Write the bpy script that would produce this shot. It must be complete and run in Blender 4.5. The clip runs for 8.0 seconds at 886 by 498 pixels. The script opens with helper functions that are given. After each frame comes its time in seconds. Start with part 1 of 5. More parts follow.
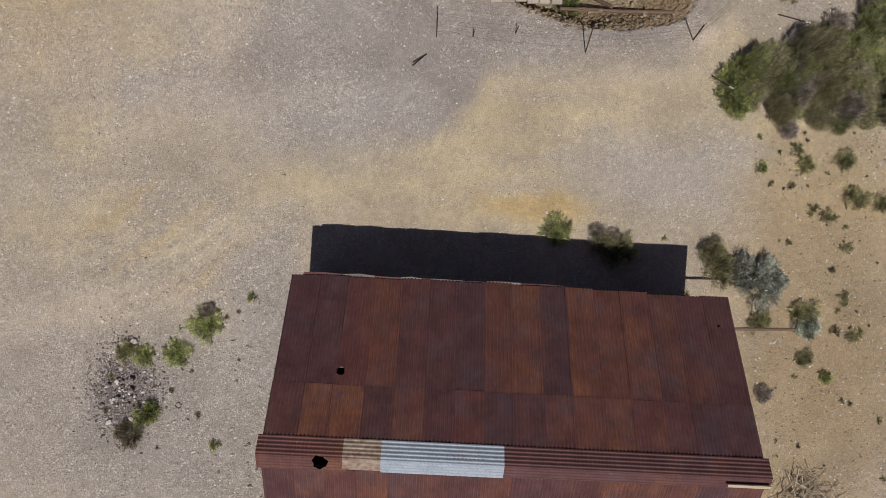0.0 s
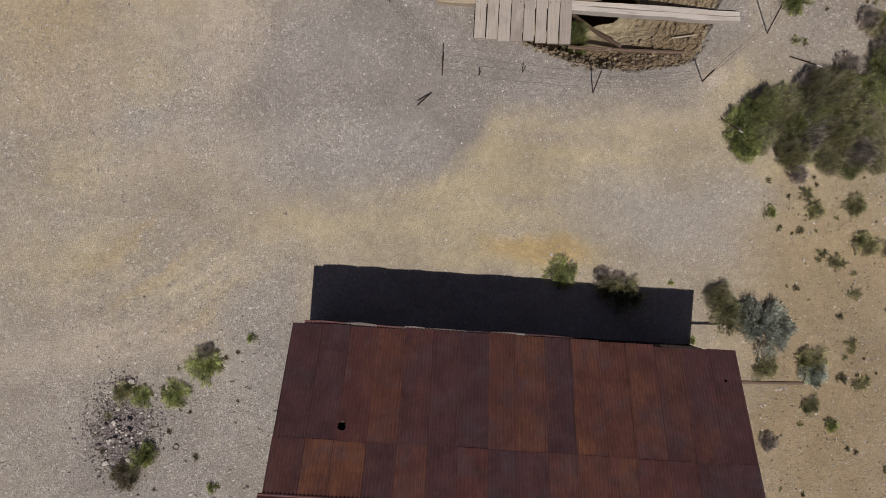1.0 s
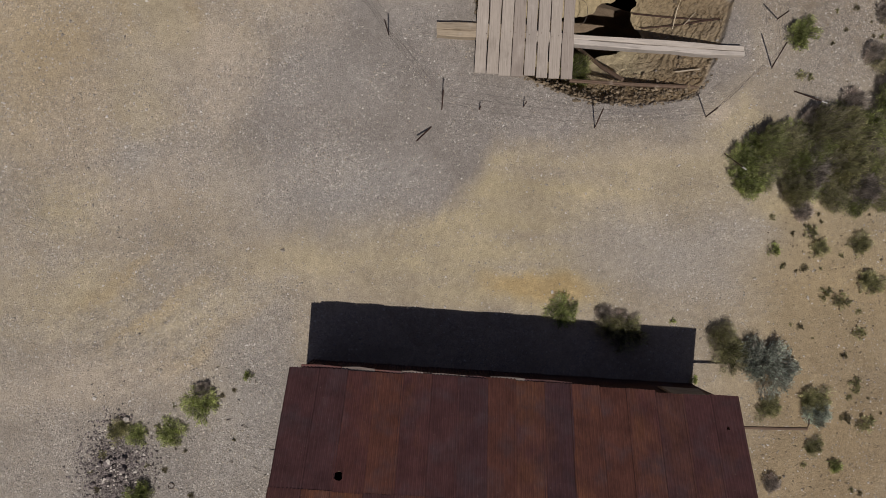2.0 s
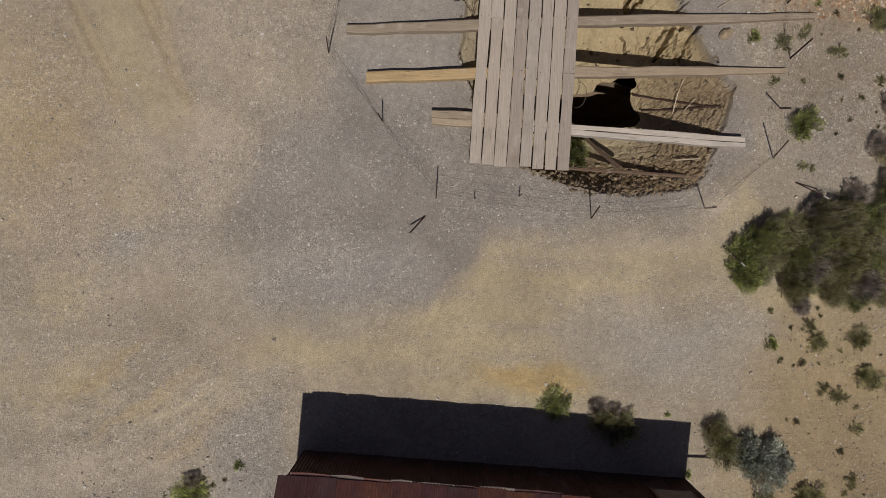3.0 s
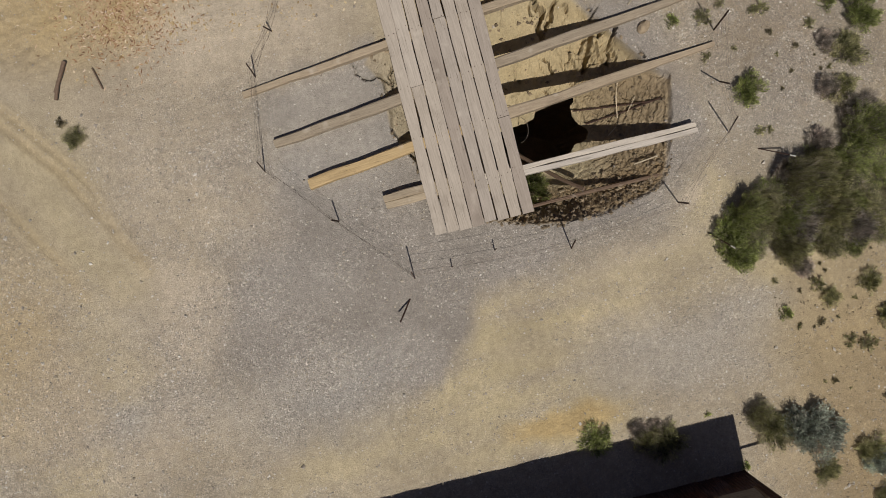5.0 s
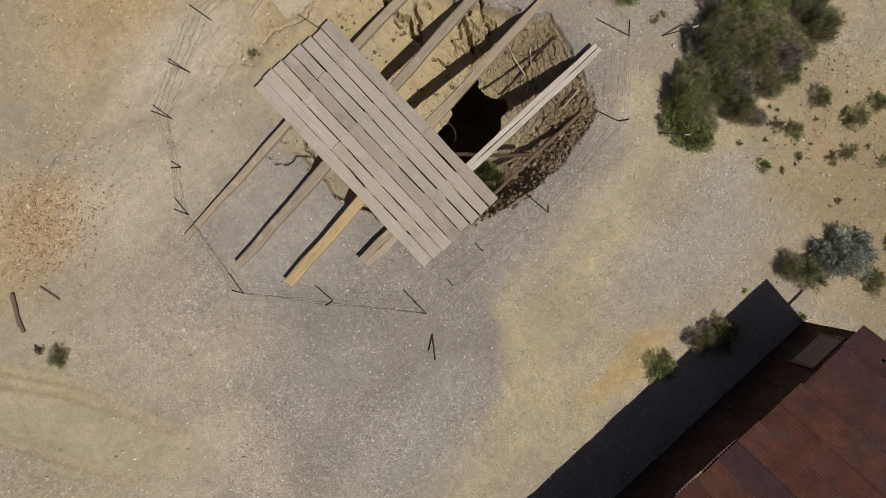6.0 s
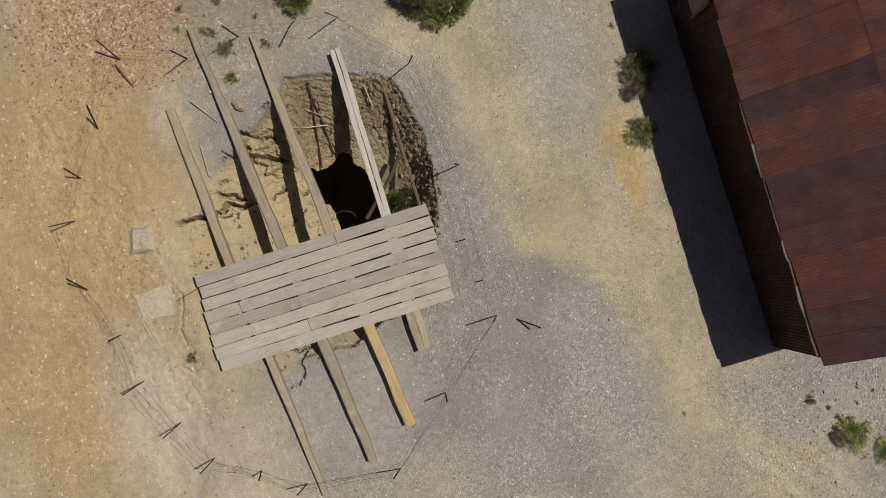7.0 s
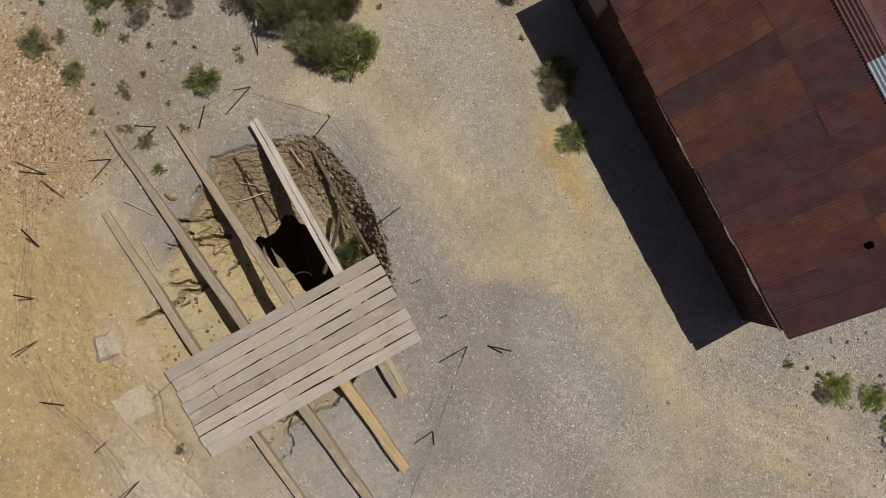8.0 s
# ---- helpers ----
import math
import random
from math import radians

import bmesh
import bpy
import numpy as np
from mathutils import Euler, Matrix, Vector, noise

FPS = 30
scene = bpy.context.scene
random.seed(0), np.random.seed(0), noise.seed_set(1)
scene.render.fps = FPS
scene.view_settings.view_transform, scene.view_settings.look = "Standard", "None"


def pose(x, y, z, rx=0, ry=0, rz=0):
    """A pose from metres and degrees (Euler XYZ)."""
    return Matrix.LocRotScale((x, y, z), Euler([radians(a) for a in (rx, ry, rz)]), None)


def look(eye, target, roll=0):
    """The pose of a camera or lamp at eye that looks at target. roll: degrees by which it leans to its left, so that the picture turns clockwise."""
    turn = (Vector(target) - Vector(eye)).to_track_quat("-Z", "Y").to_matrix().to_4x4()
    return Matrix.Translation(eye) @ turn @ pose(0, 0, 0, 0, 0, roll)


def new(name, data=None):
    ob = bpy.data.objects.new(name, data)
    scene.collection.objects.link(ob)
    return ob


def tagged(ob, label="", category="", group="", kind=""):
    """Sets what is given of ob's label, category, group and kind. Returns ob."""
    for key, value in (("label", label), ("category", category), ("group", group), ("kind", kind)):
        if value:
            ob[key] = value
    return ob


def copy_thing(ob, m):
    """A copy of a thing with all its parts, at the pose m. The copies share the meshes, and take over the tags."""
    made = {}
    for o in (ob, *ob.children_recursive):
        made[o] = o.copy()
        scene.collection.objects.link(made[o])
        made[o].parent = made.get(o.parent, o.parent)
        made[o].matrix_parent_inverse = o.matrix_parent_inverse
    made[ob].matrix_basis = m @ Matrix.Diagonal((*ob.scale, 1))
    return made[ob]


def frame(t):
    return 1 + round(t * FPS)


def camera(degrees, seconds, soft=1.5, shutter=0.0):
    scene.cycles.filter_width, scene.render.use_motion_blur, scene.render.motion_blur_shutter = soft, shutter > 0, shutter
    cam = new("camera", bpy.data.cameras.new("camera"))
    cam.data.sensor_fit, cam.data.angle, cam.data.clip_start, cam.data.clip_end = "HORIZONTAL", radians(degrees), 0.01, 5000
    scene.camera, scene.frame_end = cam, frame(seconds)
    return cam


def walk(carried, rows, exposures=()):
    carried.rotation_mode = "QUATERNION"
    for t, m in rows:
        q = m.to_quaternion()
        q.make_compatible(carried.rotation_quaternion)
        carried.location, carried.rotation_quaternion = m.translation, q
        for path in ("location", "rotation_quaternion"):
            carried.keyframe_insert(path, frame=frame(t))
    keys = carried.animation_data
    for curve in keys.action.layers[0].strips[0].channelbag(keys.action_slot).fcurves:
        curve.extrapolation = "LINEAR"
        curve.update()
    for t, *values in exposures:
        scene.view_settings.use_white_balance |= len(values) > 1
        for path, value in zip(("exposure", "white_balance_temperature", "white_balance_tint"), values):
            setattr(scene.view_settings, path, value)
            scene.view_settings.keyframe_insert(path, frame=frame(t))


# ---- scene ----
# seconds, eye x y z, heading, tilt, lean: a drone that looks straight down
cam = camera(65.76, 8.0, 0.5)
PATH = [
    (0, 0.435, 0.037, 17.403, 0.04, 1.458, -0.833),
    (0.5, 0.361, 0.554, 17.303, 0.494, 1.261, -0.973),
    (1, 0.318, 1.183, 17.183, 0.707, 1.149, -0.95),
    (2.5, 0.406, 3.173, 16.887, 1.125, 0.62, -0.784),
    (3, 0.572, 4.751, 16.79, 1.481, -0.251, -0.509),
    (3.5, 0.739, 5.806, 16.673, 1.662, -0.632, -0.319),
    (4, 0.853, 6.25, 16.541, 1.441, -0.666, -0.251),
    (4.5, 0.995, 6.38, 16.449, 1.177, -0.783, -0.205),
    (4.7, 1.07, 6.41, 16.51, -1.95, -0.42, -0.27),
    (4.8, 1.12, 6.436, 16.52, -4.8, -0.25, -0.26),
    (4.9, 1.172, 6.46, 16.51, -8.75, -0.2, -0.28),
    (5, 1.286, 6.48, 16.491, -16.68, -0.168, -0.357),
    (5.1, 1.31, 6.59, 16.463, -26.612, -0.169, -0.346),
    (5.2, 1.38, 6.697, 16.412, -35.359, -0.311, -0.5),
    (5.35, 1.439, 6.761, 16.438, -42.512, -0.401, -0.721),
    (5.6, 1.537, 6.867, 16.483, -45.011, -0.34, -0.967),
    (6, 1.691, 7.037, 16.554, -45.61, -0.178, -1.313),
    (6.2, 1.767, 7.121, 16.59, -47.209, -0.107, -1.498),
    (6.3, 1.798, 7.166, 16.59, -49.85, -0.3, -1.78),
    (6.4, 1.862, 7.231, 16.6, -58.9, -0.1, -1.97),
    (6.5, 1.945, 7.32, 16.6, -68.4, 0.1, -2.3),
    (6.6, 2.035, 7.32, 16.66, -80.2, 0.4, -2.2),
    (6.7, 2.12, 7.3, 16.72, -91.9, 0.65, -2.1),
    (6.8, 2.2, 7.25, 16.79, -103.2, 0.88, -1.9),
    (6.9, 2.28, 7.22, 16.84, -107.8, 1.08, -1.8),
    (7, 2.345, 7.188, 16.892, -109.763, 1.187, -1.653),
    (7.2, 2.475, 6.8, 16.9, -110.4, 0.8, -1.45),
    (7.5, 2.682, 6.074, 16.983, -110.693, 0.052, -0.784),
    (7.7, 2.911, 5.859, 16.99, -111.613, -0.148, -0.953),
    (7.9, 3.12, 5.61, 17.01, -115.4, -0.4, -1.28),
    (8, 3.258, 5.476, 17.011, -121.576, -0.471, -1.537),
]
EXPOSURES = [(0.0, -0.35, 6390, 15), (1.0, -0.53, 6390, 15), (2.5, -0.77, 6540, 14), (3.5, -0.67, 6640, 13), (4.5, -0.53, 6620, 11), (5.2, -0.49, 6640, 10), (6.5, -0.47, 6640, 10), (7.5, -0.43, 6640, 10), (8.0, -0.45, 6640, 10)]
walk(cam, [(t, pose(x, y, z, 0, 0, yaw) @ pose(0, 0, 0, tilt) @ pose(0, 0, 0, 0, lean)) for t, x, y, z, yaw, tilt, lean in PATH], EXPOSURES)

# ---- light: high clear sun from the south ----
SHADOW = Vector((0.006, 0.503, -1.0))
sun_data = bpy.data.lights.new("sun", "SUN")
sun_data.energy, sun_data.angle, sun_data.color = 4.6, radians(0.53), (1.0, 0.955, 0.88)
sun = new("sun", sun_data)
sun.matrix_world = look((0, 0, 60), Vector((0, 0, 60)) + SHADOW)
world = bpy.data.worlds.new("world")
scene.world = world
world.use_nodes = True
wn = world.node_tree
sky = wn.nodes.new("ShaderNodeTexSky")
sky.sky_type, sky.sun_disc = "NISHITA", False
sky.ozone_density, sky.air_density = 4.0, 1.1
sky.sun_elevation, sky.sun_rotation = math.atan2(1.0, 0.503), radians(180)
dusty = wn.nodes.new("ShaderNodeHueSaturation")
dusty.inputs["Saturation"].default_value = 0.8
dusty.inputs["Hue"].default_value = 0.53
wn.links.new(sky.outputs[0], dusty.inputs["Color"])
wn.links.new(dusty.outputs[0], wn.nodes["Background"].inputs[0])
wn.nodes["Background"].inputs[1].default_value = 0.036


# ---- node helpers ----
class Nodes:
    """Short hand for a material's nodes."""

    def __init__(self, name, rough=0.8, metal=0.0):
        self.m = bpy.data.materials.new(name)
        self.m.use_nodes = True
        self.t = self.m.node_tree
        self.b = self.t.nodes["Principled BSDF"]
        self.b.inputs["Roughness"].default_value = rough
        self.b.inputs["Metallic"].default_value = metal
        self.b.inputs["Specular IOR Level"].default_value = 0.25
        self.co = self.t.nodes.new("ShaderNodeTexCoord").outputs["Object"]

    def put(self, sock, v):
        if hasattr(v, "links"):
            self.t.links.new(v, sock)
        else:
            sock.default_value = v

    def scaled(self, s, co=None):
        n = self.t.nodes.new("ShaderNodeMapping")
        n.inputs["Scale"].default_value = s
        self.t.links.new(co or self.co, n.inputs[0])
        return n.outputs[0]

    def noise(self, scale, detail=4.0, rough=0.55, co=None, out=0):
        n = self.t.nodes.new("ShaderNodeTexNoise")
        n.inputs["Scale"].default_value, n.inputs["Detail"].default_value, n.inputs["Roughness"].default_value = scale, detail, rough
        self.t.links.new(co or self.co, n.inputs["Vector"])
        return n.outputs[out]

    def voronoi(self, scale, out="Color", co=None, feature="F1"):
        n = self.t.nodes.new("ShaderNodeTexVoronoi")
        n.feature = feature
        n.inputs["Scale"].default_value = scale
        self.t.links.new(co or self.co, n.inputs["Vector"])
        return n.outputs[out]

    def ramp(self, fac, *stops):
        n = self.t.nodes.new("ShaderNodeValToRGB")
        e = n.color_ramp.elements
        while len(e) < len(stops):
            e.new(0.5)
        for k, (p, c) in enumerate(stops):
            e[k].position = p
            e[k].color = (c, c, c, 1) if isinstance(c, (int, float)) else (*c, 1)
        self.t.links.new(fac, n.inputs[0])
        return n.outputs[0]

    def math(self, op, a, b=0.0, clamp=False):
        n = self.t.nodes.new("ShaderNodeMath")
        n.operation, n.use_clamp = op, clamp
        self.put(n.inputs[0], a)
        self.put(n.inputs[1], b)
        return n.outputs[0]

    def mix(self, fac, a, b, kind="MIX"):
        n = self.t.nodes.new("ShaderNodeMix")
        n.data_type, n.blend_type = "RGBA", kind
        for sock, v in ((n.inputs[0], fac), (n.inputs[6], a), (n.inputs[7], b)):
            self.put(sock, (*v, 1) if isinstance(v, tuple) and len(v) == 3 else v)
        return n.outputs[2]

    def channel(self, colour, k):
        n = self.t.nodes.new("ShaderNodeSeparateColor")
        self.t.links.new(colour, n.inputs[0])
        return n.outputs[k]

    def random(self):
        return self.t.nodes.new("ShaderNodeObjectInfo").outputs["Random"]

    def island(self):
        return self.t.nodes.new("ShaderNodeNewGeometry").outputs["Random Per Island"]

    def attribute(self, name, out="Color"):
        n = self.t.nodes.new("ShaderNodeAttribute")
        n.attribute_name = name
        return n.outputs[out]

    def bump(self, height, strength=0.4, distance=0.02):
        n = self.t.nodes.new("ShaderNodeBump")
        n.inputs["Strength"].default_value, n.inputs["Distance"].default_value = strength, distance
        self.t.links.new(height, n.inputs["Height"])
        self.t.links.new(n.outputs[0], self.b.inputs["Normal"])

    def colour(self, c):
        self.put(self.b.inputs["Base Color"], (*c, 1) if isinstance(c, tuple) else c)
        return self


def shift_by_random(n, amount=40.0):
    """Object coordinates moved by the object's random number, so that no two alike pieces share their grain."""
    v = n.t.nodes.new("ShaderNodeVectorMath")
    v.operation = "ADD"
    n.t.links.new(n.co, v.inputs[0])
    c = n.t.nodes.new("ShaderNodeCombineXYZ")
    r = n.math("MULTIPLY", n.random(), amount)
    for k in range(3):
        n.t.links.new(r, c.inputs[k])
    n.t.links.new(c.outputs[0], v.inputs[1])
    return v.outputs[0]


def soil_material():
    n = Nodes("soil", 0.95)
    a = n.attribute("soil")
    alpha = n.attribute("soil", "Alpha")
    wob = n.noise(0.9, 6, 0.65)
    fine = n.noise(7.0, 6, 0.7)
    edge = n.math("ADD", n.math("MULTIPLY", n.math("SUBTRACT", wob, 0.5), 0.8), n.math("MULTIPLY", n.math("SUBTRACT", fine, 0.5), 0.5))

    def mask(v):
        return n.ramp(n.math("ADD", v, n.math("MULTIPLY", edge, n.math("MULTIPLY", v, 1.2))), (0.08, 0.0), (0.8, 1.0))

    tan = n.mix(wob, (0.342, 0.285, 0.21), (0.435, 0.375, 0.283))
    col = n.mix(mask(n.channel(a, 1)), tan, n.mix(fine, (0.42, 0.347, 0.217), (0.52, 0.446, 0.297)))
    col = n.mix(mask(n.channel(a, 2)), col, n.mix(n.noise(3.0, 5, 0.7), (0.395, 0.287, 0.14), (0.51, 0.393, 0.212)))
    col = n.mix(mask(n.channel(a, 0)), col, n.mix(fine, (0.245, 0.219, 0.191), (0.33, 0.298, 0.264)))
    col = n.mix(mask(n.attribute("gravel", "Fac")), col, n.mix(fine, (0.335, 0.315, 0.285), (0.44, 0.415, 0.38)))
    col = n.mix(mask(n.attribute("earth", "Fac")), col, n.mix(fine, (0.205, 0.150, 0.090), (0.325, 0.245, 0.148)))
    col = n.mix(mask(alpha), col, n.mix(fine, (0.475, 0.40, 0.305), (0.565, 0.485, 0.385)))
    # stones too small to stand alone: pale, grey and dark grains, in patches
    patch = n.ramp(n.noise(2.6, 6, 0.75), (0.36, 0.25), (0.6, 1.0))
    stony = n.math("MULTIPLY", n.attribute("stony", "Fac"), patch)
    col = n.mix(n.math("MULTIPLY", n.ramp(stony, (0.2, 0.0), (0.8, 0.42)), n.ramp(n.channel(a, 2), (0.1, 1.0), (0.5, 0.0))), col, n.mix(fine, (0.30, 0.275, 0.245), (0.41, 0.38, 0.34)))
    big = n.channel(n.voronoi(44.0), 0)
    small = n.channel(n.voronoi(105.0), 1)
    col = n.mix(1.0, col, n.mix(stony, (1.0, 1.0, 1.0), n.ramp(big, (0.0, 0.52), (0.16, 0.78), (0.36, 0.96), (0.72, 1.07), (0.87, 1.34), (1.0, 1.8))), "MULTIPLY")
    col = n.mix(n.ramp(n.attribute("stony", "Fac"), (0.05, 0.3), (0.6, 1.0)), col, n.mix(1.0, col, n.ramp(small, (0.0, 0.7), (0.3, 0.92), (0.75, 1.05), (1.0, 1.28)), "MULTIPLY"))
    # pebbles and grit a few centimetres across
    pebble = n.ramp(n.channel(n.voronoi(21.0), 2), (0.0, 0.80), (0.06, 0.93), (0.14, 1.0), (0.86, 1.0), (0.95, 1.13), (1.0, 1.4))
    col = n.mix(n.ramp(stony, (0.0, 0.08), (0.6, 0.9)), col, n.mix(1.0, col, pebble, "MULTIPLY"))
    col = n.mix(1.0, col, n.ramp(n.noise(15.0, 4, 0.75), (0.32, 0.89), (0.5, 1.0), (0.68, 1.11)), "MULTIPLY")
    col = n.mix(1.0, col, n.ramp(n.noise(0.42, 6, 0.68), (0.32, 0.86), (0.68, 1.15)), "MULTIPLY")
    col = n.mix(1.0, col, n.ramp(n.noise(4.5, 5, 0.7), (0.3, 0.87), (0.7, 1.11)), "MULTIPLY")
    n.colour(col)
    h = n.math("ADD", n.math("MULTIPLY", n.voronoi(44.0, "Distance"), -0.6), n.noise(38.0, 6, 0.75))
    lumps = n.math("MULTIPLY", n.math("ADD", n.noise(6.0, 5, 0.62), n.math("MULTIPLY", n.voronoi(9.0, "Distance"), 0.45)), n.math("MULTIPLY", n.channel(a, 2), 2.4))
    h = n.math("ADD", h, lumps)
    n.bump(h, 0.8, 0.022)
    return n.m


def rust_material(name, dark, mid, orange, shift=True):
    """Rusted sheet: each sheet its own tone, streaks down the slope, orange bloom."""
    n = Nodes(name, 0.62, 0.15)
    co = shift_by_random(n) if shift else n.co
    base = n.mix(n.random(), dark, mid)
    bloom = n.noise(0.9, 6, 0.68, n.scaled((1.6, 0.8, 1.0), co))
    shade = n.math("ADD", bloom, n.math("MULTIPLY", n.math("SUBTRACT", n.math("FRACT", n.math("MULTIPLY", n.random(), 7.31)), 0.5), 0.33))
    col = n.mix(n.ramp(shade, (0.52, 0.0), (0.80, 0.85)), base, orange)
    col = n.mix(n.ramp(n.noise(9.0, 5, 0.7, n.scaled((6.0, 0.7, 1.0), co)), (0.35, 0.55), (0.65, 0.0)), col, (0.075, 0.032, 0.028))
    col = n.mix(n.ramp(n.noise(1.6, 4, 0.6, co), (0.5, 0.0), (0.72, 0.6)), col, (0.115, 0.085, 0.095))
    col = n.mix(n.ramp(n.noise(60.0, 3, 0.7, co), (0.3, 0.35), (0.7, 0.0)), col, (0.05, 0.022, 0.018))
    col = n.mix(1.0, col, n.ramp(n.noise(2.3, 6, 0.72, co), (0.32, 0.74), (0.5, 1.0), (0.7, 1.28)), "MULTIPLY")
    # darker tint in the valleys; lap edges darkened as rust and painted gap shade
    axis_x = n.t.nodes.new("ShaderNodeSeparateXYZ")
    n.t.links.new(n.co, axis_x.inputs[0])
    wave = n.math("SINE", n.math("MULTIPLY", axis_x.outputs[0], 2 * math.pi / 0.0762))
    dirt = n.math("MULTIPLY", n.ramp(wave, (0.0, 0.2), (0.55, 0.0)), n.ramp(n.noise(2.4, 4, 0.7, co), (0.3, 0.2), (0.7, 1.0)))
    col = n.mix(dirt, col, (0.045, 0.022, 0.022))
    lap = n.math("ADD", n.math("ABSOLUTE", axis_x.outputs[0]), n.math("MULTIPLY", n.noise(5.0, 3, 0.6, co), 0.02))
    gape = n.ramp(n.math("FRACT", n.math("MULTIPLY", n.random(), 13.7)), (0.6, 0.12), (0.85, 0.7))
    col = n.mix(n.math("MULTIPLY", n.ramp(lap, (0.318, 0.0), (0.324, 1.0)), gape), col, (0.025, 0.014, 0.014))
    col = n.mix(n.ramp(n.noise(26.0, 2, 0.5, co), (0.70, 0.0), (0.76, 0.5)), col, (0.34, 0.25, 0.2))
    n.colour(col)
    n.bump(n.noise(70.0, 4, 0.7, co), 0.25, 0.006)
    return n.m


def wood_material(name, light, dark, along=1, stain=(0.10, 0.075, 0.055), contrast=1.0):
    """Weathered timber with grain along one axis and checks."""
    n = Nodes(name, 0.85)
    co = shift_by_random(n)
    s = [14.0, 14.0, 14.0]
    s[along] = 0.55
    g = n.noise(3.2, 7, 0.72, n.scaled(tuple(s), co))
    col = n.mix(n.ramp(g, (0.34, 0.0), (0.66, 1.0)), dark, light)
    tone = n.ramp(n.random(), (0.0, (0.84, 0.81, 0.80)), (0.35, (0.95, 0.945, 0.95)), (0.7, (1.02, 1.0, 0.97)), (1.0, (1.15, 1.16, 1.17)))
    col = n.mix(1.0, col, tone, "MULTIPLY")
    s2 = [30.0, 30.0, 30.0]
    s2[along] = 0.8
    checks = n.noise(2.2, 3, 0.6, n.scaled(tuple(s2), co))
    col = n.mix(n.ramp(checks, (0.26, 0.8 * contrast), (0.38, 0.0)), col, stain)
    col = n.mix(n.ramp(n.noise(1.3, 5, 0.6, co), (0.55, 0.0), (0.8, 0.4)), col, stain)
    col = n.mix(n.ramp(n.noise(3.1, 2, 0.5, co), (0.62, 0.0), (0.78, 0.35)), col, (0.62, 0.56, 0.48))
    n.colour(col)
    n.bump(n.math("ADD", g, n.math("MULTIPLY", checks, 1.2)), 0.5, 0.012)
    return n.m


def plain_material(name, a, b, scale=6.0, rough=0.85, metal=0.0, bump=0.3, island=False):
    n = Nodes(name, rough, metal)
    col = n.mix(n.ramp(n.noise(scale, 5, 0.65), (0.3, 0.0), (0.7, 1.0)), a, b)
    col = n.mix(1.0, col, n.ramp(n.noise(scale * 7, 3, 0.6), (0.3, 0.78), (0.7, 1.15)), "MULTIPLY")
    if island:
        col = n.mix(1.0, col, n.ramp(n.island(), (0.0, 0.55), (1.0, 1.4)), "MULTIPLY")
    n.colour(col)
    n.bump(n.noise(scale * 8, 4, 0.7), bump, 0.01)
    return n.m


def leaf_material(name, stops, dead=(0.24, 0.20, 0.17), share=0.3):
    """Thin leaves that let some light through; some clumps are dead and grey."""
    n = Nodes(name, 0.6)
    col = n.ramp(n.island(), *stops)
    col = n.mix(n.ramp(n.noise(3.2, 3, 0.6), (0.5, 0.0), (0.66, share)), col, dead)
    col = n.mix(1.0, col, n.ramp(n.random(), (0.0, 0.85), (1.0, 1.2)), "MULTIPLY")
    col = n.mix(1.0, col, n.ramp(n.noise(5.5, 3, 0.6), (0.36, 0.36), (0.5, 0.9), (0.66, 1.6)), "MULTIPLY")
    n.colour(col)
    thin = n.t.nodes.new("ShaderNodeBsdfTranslucent")
    n.t.links.new(col, thin.inputs["Color"])
    both = n.t.nodes.new("ShaderNodeMixShader")
    both.inputs[0].default_value = 0.42
    n.t.links.new(n.b.outputs[0], both.inputs[1])
    n.t.links.new(thin.outputs[0], both.inputs[2])
    n.t.links.new(both.outputs[0], n.t.nodes["Material Output"].inputs["Surface"])
    return n.m


def stone_material():
    n = Nodes("stones", 0.9)
    i = n.island()
    n.colour(n.ramp(i, (0.0, (0.25, 0.22, 0.19)), (0.08, (0.29, 0.262, 0.228)), (0.3, (0.34, 0.305, 0.265)), (0.5, (0.42, 0.365, 0.285)), (0.7, (0.49, 0.45, 0.395)), (0.9, (0.56, 0.52, 0.465)), (1.0, (0.66, 0.63, 0.58))))
    return n.m


def flake_material():
    n = Nodes("pale_flake", 0.9)
    n.colour(n.ramp(n.island(), (0.0, (0.27, 0.18, 0.09)), (0.35, (0.42, 0.31, 0.165)), (0.75, (0.54, 0.43, 0.26)), (1.0, (0.68, 0.58, 0.42))))
    return n.m


def chip_material():
    n = Nodes("rock_chip", 0.9)
    col = n.ramp(n.island(), (0.0, (0.16, 0.085, 0.05)), (0.25, (0.30, 0.17, 0.095)), (0.55, (0.43, 0.275, 0.16)), (0.8, (0.54, 0.385, 0.26)), (1.0, (0.67, 0.55, 0.43)))
    n.colour(n.mix(1.0, col, n.ramp(n.noise(40.0, 4, 0.7), (0.3, 0.8), (0.7, 1.15)), "MULTIPLY"))
    return n.m


